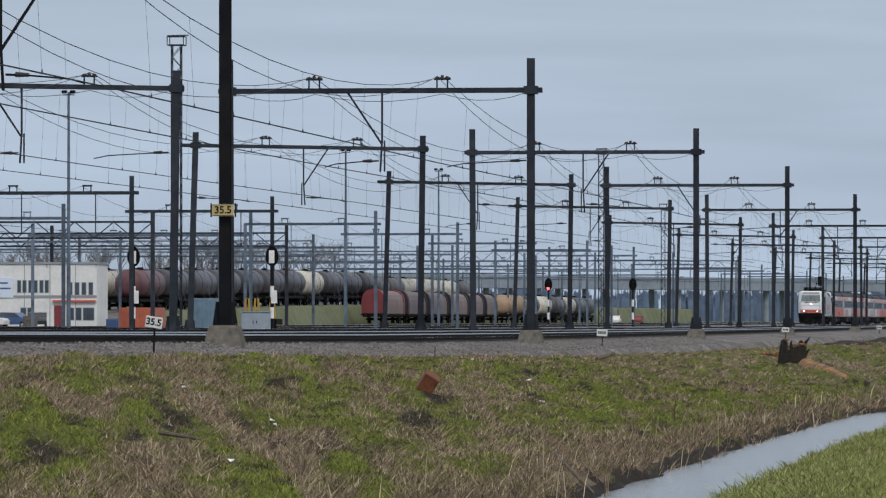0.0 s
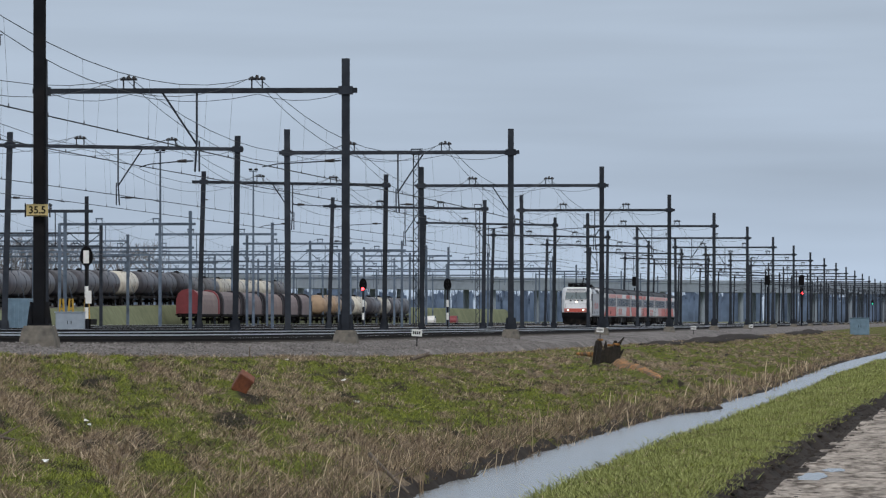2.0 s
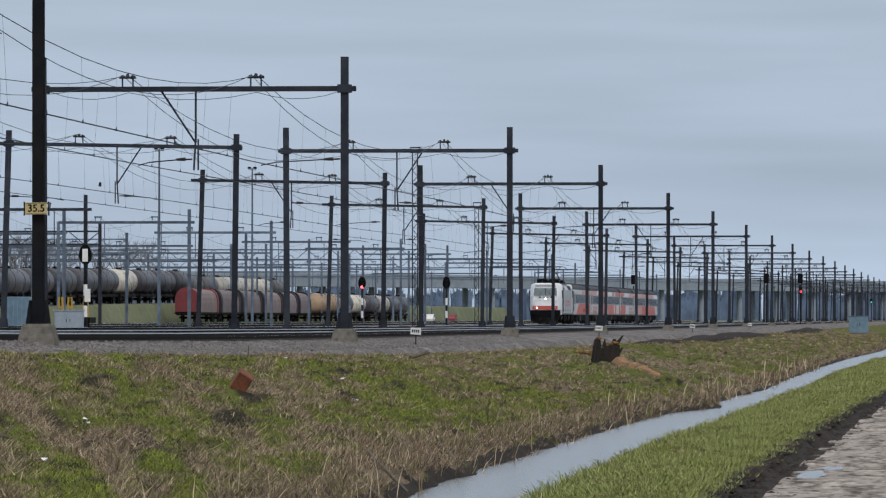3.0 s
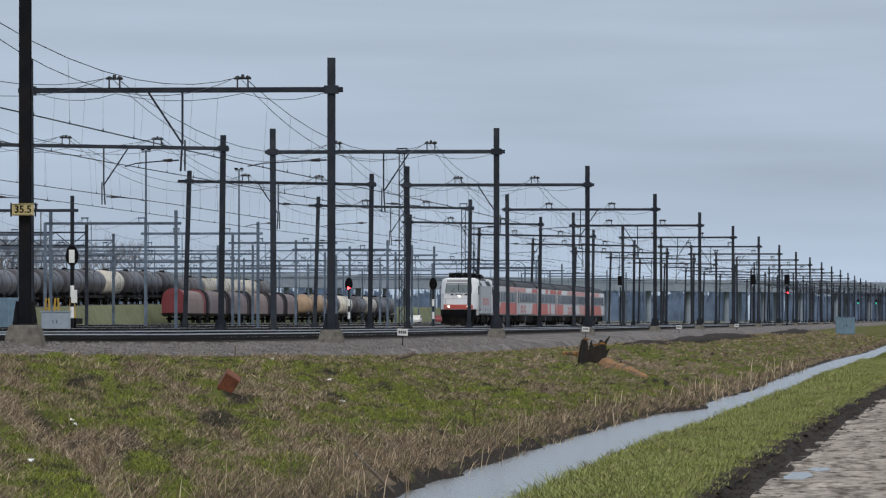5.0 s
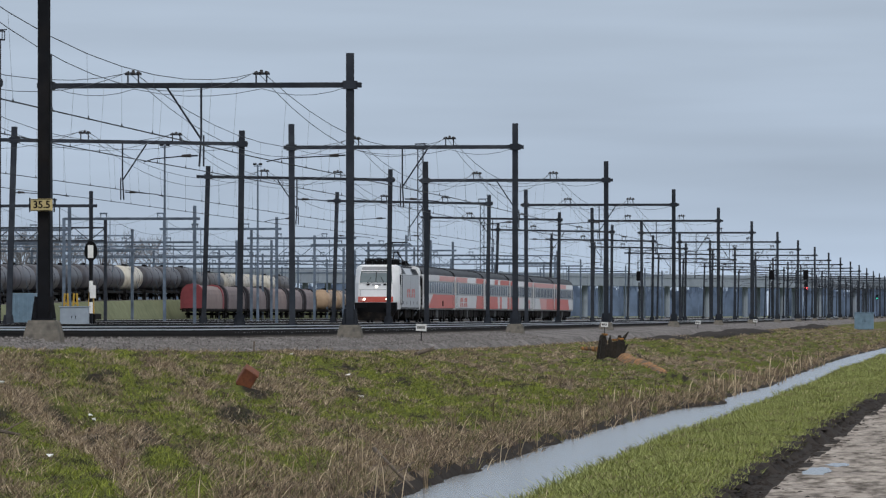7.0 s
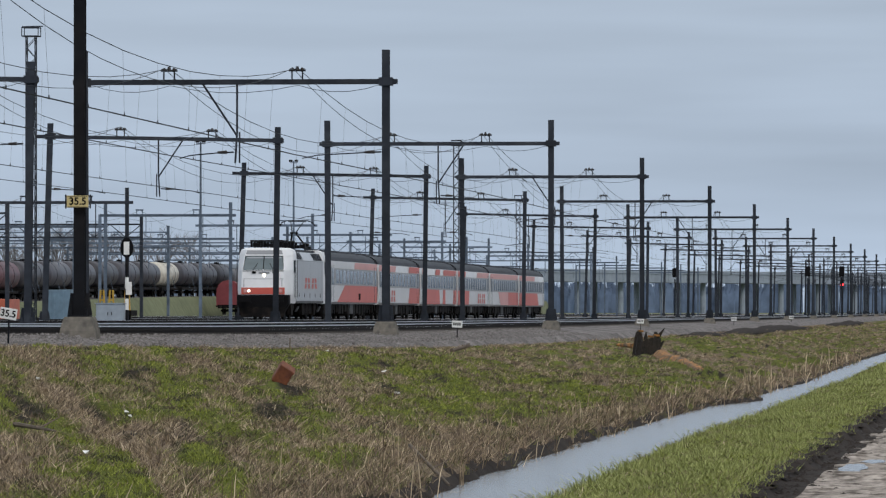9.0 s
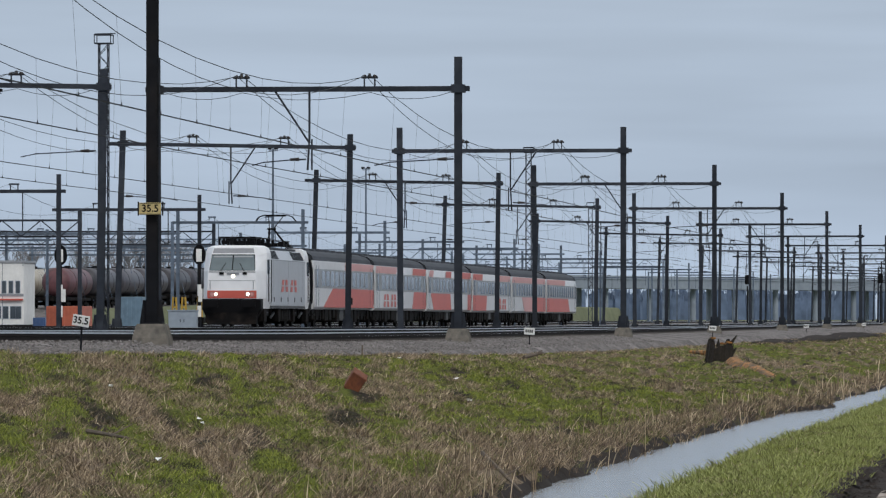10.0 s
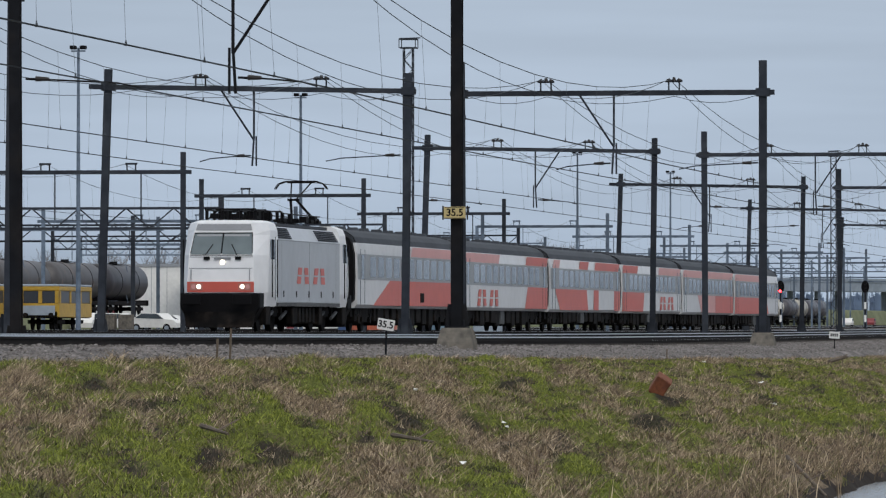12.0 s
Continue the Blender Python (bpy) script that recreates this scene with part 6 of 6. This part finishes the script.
# blue of the distance haze put into the woods' base colour
M["far_wood_haze"] = surface("far_winter_woods_hazed", (0.12, 0.165, 0.25), 1.0, 0, 0.3, 0.3, 0.05)
make_far_woods("far_woods", 2500, -900, 500, 21.0, M["far_wood_haze"], 5, "distant winter woods coloured blue with haze on the horizon")


# ---- a crow crossing above the tracks ----
def make_crow():
    t = thing("crow", None, "small black crow flying over the railway", "bird")
    bm = B()
    loft(bm, [[(x, r * math.cos(a), r * math.sin(a)) for a in [2 * math.pi * i / 8 for i in range(8)]]
              for x, r in ((-0.17, 0.01), (-0.13, 0.035), (-0.08, 0.04), (0.0, 0.055), (0.09, 0.03), (0.13, 0.02))])
    part("body", bm, M["crow_black"], t, smooth=True)
    bm = B()
    bar(bm, (-0.165, 0, 0), (-0.20, 0, -0.008), 0.012, 6, r2=0.003)
    part("beak", bm, M["crow_black"], t)
    bm = B()
    loft(bm, [[(0.11, -0.02, 0.0), (0.11, 0.02, 0.0), (0.11, 0.02, 0.012), (0.11, -0.02, 0.012)], [(0.24, -0.055, 0.0), (0.24, 0.055, 0.0), (0.24, 0.055, 0.006), (0.24, -0.055, 0.006)]])
    part("tail", bm, M["crow_black"], t)
    wings = []
    for s in (-1, 1):
        bm = B()
        rings = []
        for u, lead, trail in ((0.0, -0.07, 0.08), (0.14, -0.10, 0.075), (0.26, -0.07, 0.07), (0.38, 0.0, 0.05)):
            rings.append([(lead, s * u, 0.0), (trail, s * u, 0.0), (trail, s * u, 0.006), (lead, s * u, 0.012)])
        loft(bm, rings)
        wings.append((s, part("wing", bm, M["crow_black"], t)))
    return t, wings


CROW, CROW_WINGS = make_crow()


# ---- dark upturned soil along the ballast toe ----
def make_soil(x0, x1, y0, y1, h, seed):
    bm = B()
    rings = []
    for k in range(25):
        u = k / 24
        y = y0 + (y1 - y0) * u
        hh = h * math.sin(math.pi * u) ** 0.5 * (0.7 + 0.5 * rough_noise(seed, y, 6, 1)) + 0.02
        base = land((x0 + x1) / 2, y)
        w = (x1 - x0) / 2 * (0.6 + 0.4 * math.sin(math.pi * u))
        xc = (x0 + x1) / 2
        rings.append([(xc - w, y, base - 0.1), (xc - w * 0.5, y, base + hh * 0.8), (xc + 0.1 * rough_noise(1, y, 3), y, base + hh), (xc + w * 0.6, y, base + hh * 0.6), (xc + w, y, base - 0.1)])
    loft(bm, rings)
    return tagged(part("soil_heap", bm, M["mud"], smooth=True), "low heap of dark upturned soil along the ballast", "soil heap", "soil heaps")


make_soil(-17.2, -15.4, 300, 345, 0.16, 1)
make_soil(-17.4, -14.8, 340, 470, 0.4, 2)
make_soil(-17.0, -14.8, 520, 640, 0.4, 3)


# ---- loose ballast stones on the shoulder ----
def make_stones():
    rng = np.random.default_rng(5)
    verts, faces = [], []
    for _ in range(15000):
        y = 70 + 190 * rng.random() ** 1.3
        x = -17.2 - 3.2 * rng.random()
        base = float(np.interp(-x, [17.3, 17.9, 18.7, 20.6], [land(-17.3, y) - 0.08, rail_z(x, y) - 0.40, rail_z(x, y) - 0.33, rail_z(x, y) - 0.12]))
        r = rng.uniform(0.014, 0.034)
        o = len(verts)
        for k in range(5):
            a = 2 * math.pi * k / 5 + rng.random()
            verts.append((x + r * 1.3 * math.cos(a), y + r * 1.3 * math.sin(a), base + rng.uniform(0, 0.02)))
        verts.append((x, y, base + r * rng.uniform(0.8, 1.6)))
        for k in range(5):
            faces.append((o + k, o + (k + 1) % 5, o + 5))
    m = surface("loose_stone", (0.165, 0.153, 0.148), 0.95, 0, 0.7, 14.0, 3.0, spec=0.05)
    return tagged(new("ballast_stones", mesh_from("ballast_stones", verts, faces, m)), "loose grey ballast stones on the shoulder", "ballast", kind="stuff")


make_stones()


# ---- clods of mud along the edge of the cart track ----
def make_clods():
    rng = np.random.default_rng(8)
    verts, faces = [], []
    for _ in range(3600):
        y = 46 + 110 * rng.random() ** 1.4
        x = road_edge(y) + rng.normal(0.03, 0.13)
        if rng.random() < 0.05:
            x = road_edge(y) + 0.1 + 1.9 * rng.random() ** 1.6
        r = rng.uniform(0.015, 0.055)
        z = land(x, y) - 0.01
        o = len(verts)
        for k in range(5):
            a = 2 * math.pi * k / 5 + rng.random()
            verts.append((x + r * 1.4 * math.cos(a), y + r * 3 * math.sin(a), z))
        verts.append((x + rng.normal(0, r * 0.6), y, z + r * rng.uniform(0.25, 0.7)))
        for k in range(5):
            faces.append((o + k, o + (k + 1) % 5, o + 5))
    return tagged(new("mud_clods", mesh_from("mud_clods", verts, faces, M["mud"])), "dark clods of churned mud beside the cart track", "mud", kind="stuff")


make_clods()


# ---- grass ----
def blade_material(name, base, spread, tip):
    m = bpy.data.materials.new(name)
    m.use_nodes = True
    n, l = m.node_tree.nodes, m.node_tree.links
    b = n["Principled BSDF"]
    b.inputs["Roughness"].default_value = 0.8
    geo = n.new("ShaderNodeNewGeometry")
    ramp_ = n.new("ShaderNodeValToRGB")
    e = ramp_.color_ramp.elements
    e[0].position, e[0].color = 0.0, (*[c * (1 - spread) for c in base], 1)
    e[1].position, e[1].color = 1.0, (*tip, 1)
    mid = e.new(0.55); mid.color = (*base, 1)
    l.new(geo.outputs["Random Per Island"], ramp_.inputs[0])
    l.new(ramp_.outputs[0], b.inputs["Base Color"])
    return m


BLADES = [
    blade_material("green_grass", (0.164, 0.194, 0.024), 0.7, (0.31, 0.345, 0.06)),
    blade_material("olive_grass", (0.132, 0.128, 0.046), 0.6, (0.21, 0.198, 0.085)),
    blade_material("dry_grass", (0.265, 0.196, 0.122), 0.7, (0.62, 0.505, 0.35)),
    blade_material("dead_brown_grass", (0.13, 0.093, 0.066), 0.5, (0.26, 0.195, 0.14)),
    blade_material("verge_green_grass", (0.238, 0.268, 0.078), 0.4, (0.35, 0.37, 0.135)),
    # very dark blades: shade among the tufts put into their colour
    blade_material("shade_dark_grass", (0.045, 0.045, 0.022), 0.5, (0.10, 0.095, 0.05)),
]


# bare spots around things that lie in the grass: place, half width, length towards the cart track
CLEAR = ((-12.16, 101.2, 0.2, 2.5), (-12.4, 208, 0.55, 5.0), (-10.75, 66.8, 0.35, 2.0), (-7.1, 76.8, 0.4, 2.0), (-11.4, 200, 0.15, 3.0))



def make_grass(name, x0, x1, y0, y1, count, power, kind, blades, label, seed):
    """Tufts of straight narrow blades, thicker where the sward is lush."""
    rng = np.random.default_rng(seed)
    tufts = []
    for _ in range(count):
        y = y0 + (y1 - y0) * rng.random() ** power
        x = x0 + (x1 - x0) * rng.random()
        fb, lp, ed = far_bank(y), lip(y), road_edge(y)
        if fb - 0.05 < x < lp - 0.1 or x > ed - 0.32 + 0.28 * rng.random() ** 2:
            continue
        if any(abs(x - cx) < rx and -ry < y - cy < 1.0 for cx, cy, rx, ry in CLEAR):
            continue
        droop = 0.05
        if kind == "bank":
            foot = fb - x
            if foot < 0.3 and rng.random() < 0.9:
                continue
            # painted shade: the tufts thin out and turn dark here
            bare = hollow_shade(x, y)
            if rng.random() < 0.55 * bare:
                continue
            d = dryness(x, y) + rng.normal(0, 0.3)
            if foot < 0.35 + 0.6 * rng.random():
                m, h, spread = int(rng.choice([3, 2, 1, 5], p=[0.42, 0.34, 0.14, 0.10])), rng.uniform(0.04, 0.14) + 0.1 * max(0.0, rough_noise(x, y, 0.9, 22)), 0.8
            elif bare > 0.35:
                m, h, spread = int(rng.choice([5, 3, 2], p=[0.6, 0.3, 0.1])), rng.uniform(0.02, 0.07), 1.0
            elif d > 0.12:
                m, h, spread, droop = (2 if rng.random() < 0.66 else 3), rng.uniform(0.03, 0.10) + 0.10 * max(0.0, rough_noise(x, y, 1.1, 16)), 1.0, 0.3
            # clumps of dark blades stand in for shadow spots
            elif rough_noise(x / 0.5, (y + 4.3 * x) / 0.9, 1.0, 19) > 0.26:
                m, h, spread = (5 if rng.random() < 0.8 else 3), rng.uniform(0.02, 0.06), 0.9
            elif d > -0.12:
                m, h, spread = int(rng.choice([1, 2, 3])), rng.uniform(0.03, 0.09), 0.9
            else:
                m, h, spread = (0 if rng.random() < 0.35 - 0.8 * d else 1 if rng.random() < 0.8 else 5), rng.uniform(0.02, 0.06) + 0.03 * max(0.0, rough_noise(x, y, 0.9, 17)), 0.8
        else:
            q = 0.45 + 1.2 * rough_noise(x, y / 3.0, 0.8, 18) + 0.6 * rough_noise(x / 0.25, y / 0.9, 1.0, 20)
            m, h, spread = (4 if rng.random() < 0.45 + 0.5 * q else int(rng.choice([1, 0, 2], p=[0.6, 0.3, 0.1]))), rng.uniform(0.015, 0.05) + 0.03 * max(0.0, min(1.0, q)), 0.9
            if x < lp + 0.3 and rng.random() < 0.3:
                h *= 1.9
        tufts.append((x, y, land(x, y) - 0.015, h, spread, droop, m))
    t = np.array(tufts)
    t = np.repeat(t, blades, axis=0)
    n = len(t)
    far = np.maximum(1.0, t[:, 1] / 75.0)
    bx = t[:, 0] + rng.uniform(-0.1, 0.1, n)
    by = t[:, 1] + rng.uniform(-0.16, 0.16, n) * far
    h = t[:, 3] * rng.uniform(0.6, 1.25, n)
    lx = h * t[:, 4] * rng.normal(t[:, 5], 0.9, n)
    ly = h * t[:, 4] * rng.normal(0, 0.75, n)
    w = 0.0042 * far ** 0.85 * rng.uniform(0.7, 1.3, n)
    verts = np.empty((n, 4, 3))
    for k, (sx, f, top) in enumerate(((-1, 0, 0), (1, 0, 0), (0.35, 1, 1), (-0.35, 1, 1))):
        verts[:, k, 0] = bx + sx * w + f * lx
        verts[:, k, 1] = by + f * ly
        verts[:, k, 2] = t[:, 2] + top * h
    me = bpy.data.meshes.new(name)
    me.vertices.add(4 * n); me.loops.add(4 * n); me.polygons.add(n)
    me.vertices.foreach_set("co", verts.ravel())
    me.loops.foreach_set("vertex_index", np.arange(4 * n))
    me.polygons.foreach_set("loop_start", np.arange(0, 4 * n, 4))
    for b in BLADES:
        me.materials.append(b)
    me.polygons.foreach_set("material_index", t[:, 6].astype(np.int32))
    me.update(calc_edges=True)
    return tagged(new(name, me), label, "grass", kind="stuff")


make_grass("bank_grass", -17.4, -6.5, 44, 150, 78000, 1.3, "bank", 8, "tufts of green and dead tan grass on the bank", 1)
make_grass("far_bank_grass", -17.4, -6.0, 150, 640, 30000, 1.7, "bank", 6, "tufts of green and dead tan grass further along the bank", 2)
make_grass("verge_grass", -4.4, -1.8, 44, 240, 44000, 1.8, "verge", 8, "short bright green verge grass beside the ditch", 3)


# ---- reeds standing at the water ----
def make_reeds():
    rng = np.random.default_rng(9)
    verts, faces = [], []
    for _ in range(500):
        y = 46 + 230 * rng.random() ** 1.5
        x = far_bank(y) - rng.uniform(-0.1, 0.9) ** 1.0
        if rough_noise(0, y, 4, 21) < -0.15:
            continue
        z = land(x, y)
        h = rng.uniform(0.25, 0.7) * (1.2 if rng.random() < 0.15 else 0.8)
        lx, ly = rng.normal(0.05, 0.12), rng.normal(0, 0.15)
        w = 0.005 * max(1, y / 80)
        o = len(verts)
        verts += [(x - w, y, z), (x + w, y, z), (x + lx * 0.4 + w, y + ly * 0.4, z + h * 0.6), (x + lx * 0.4 - w, y + ly * 0.4, z + h * 0.6), (x + lx, y + ly, z + h)]
        faces += [(o, o + 1, o + 2, o + 3), (o + 3, o + 2, o + 4)]
    return tagged(new("reeds", mesh_from("reeds", verts, faces, BLADES[2])), "thin dry reeds standing along the ditch", "reeds", kind="stuff")


make_reeds()


motions()
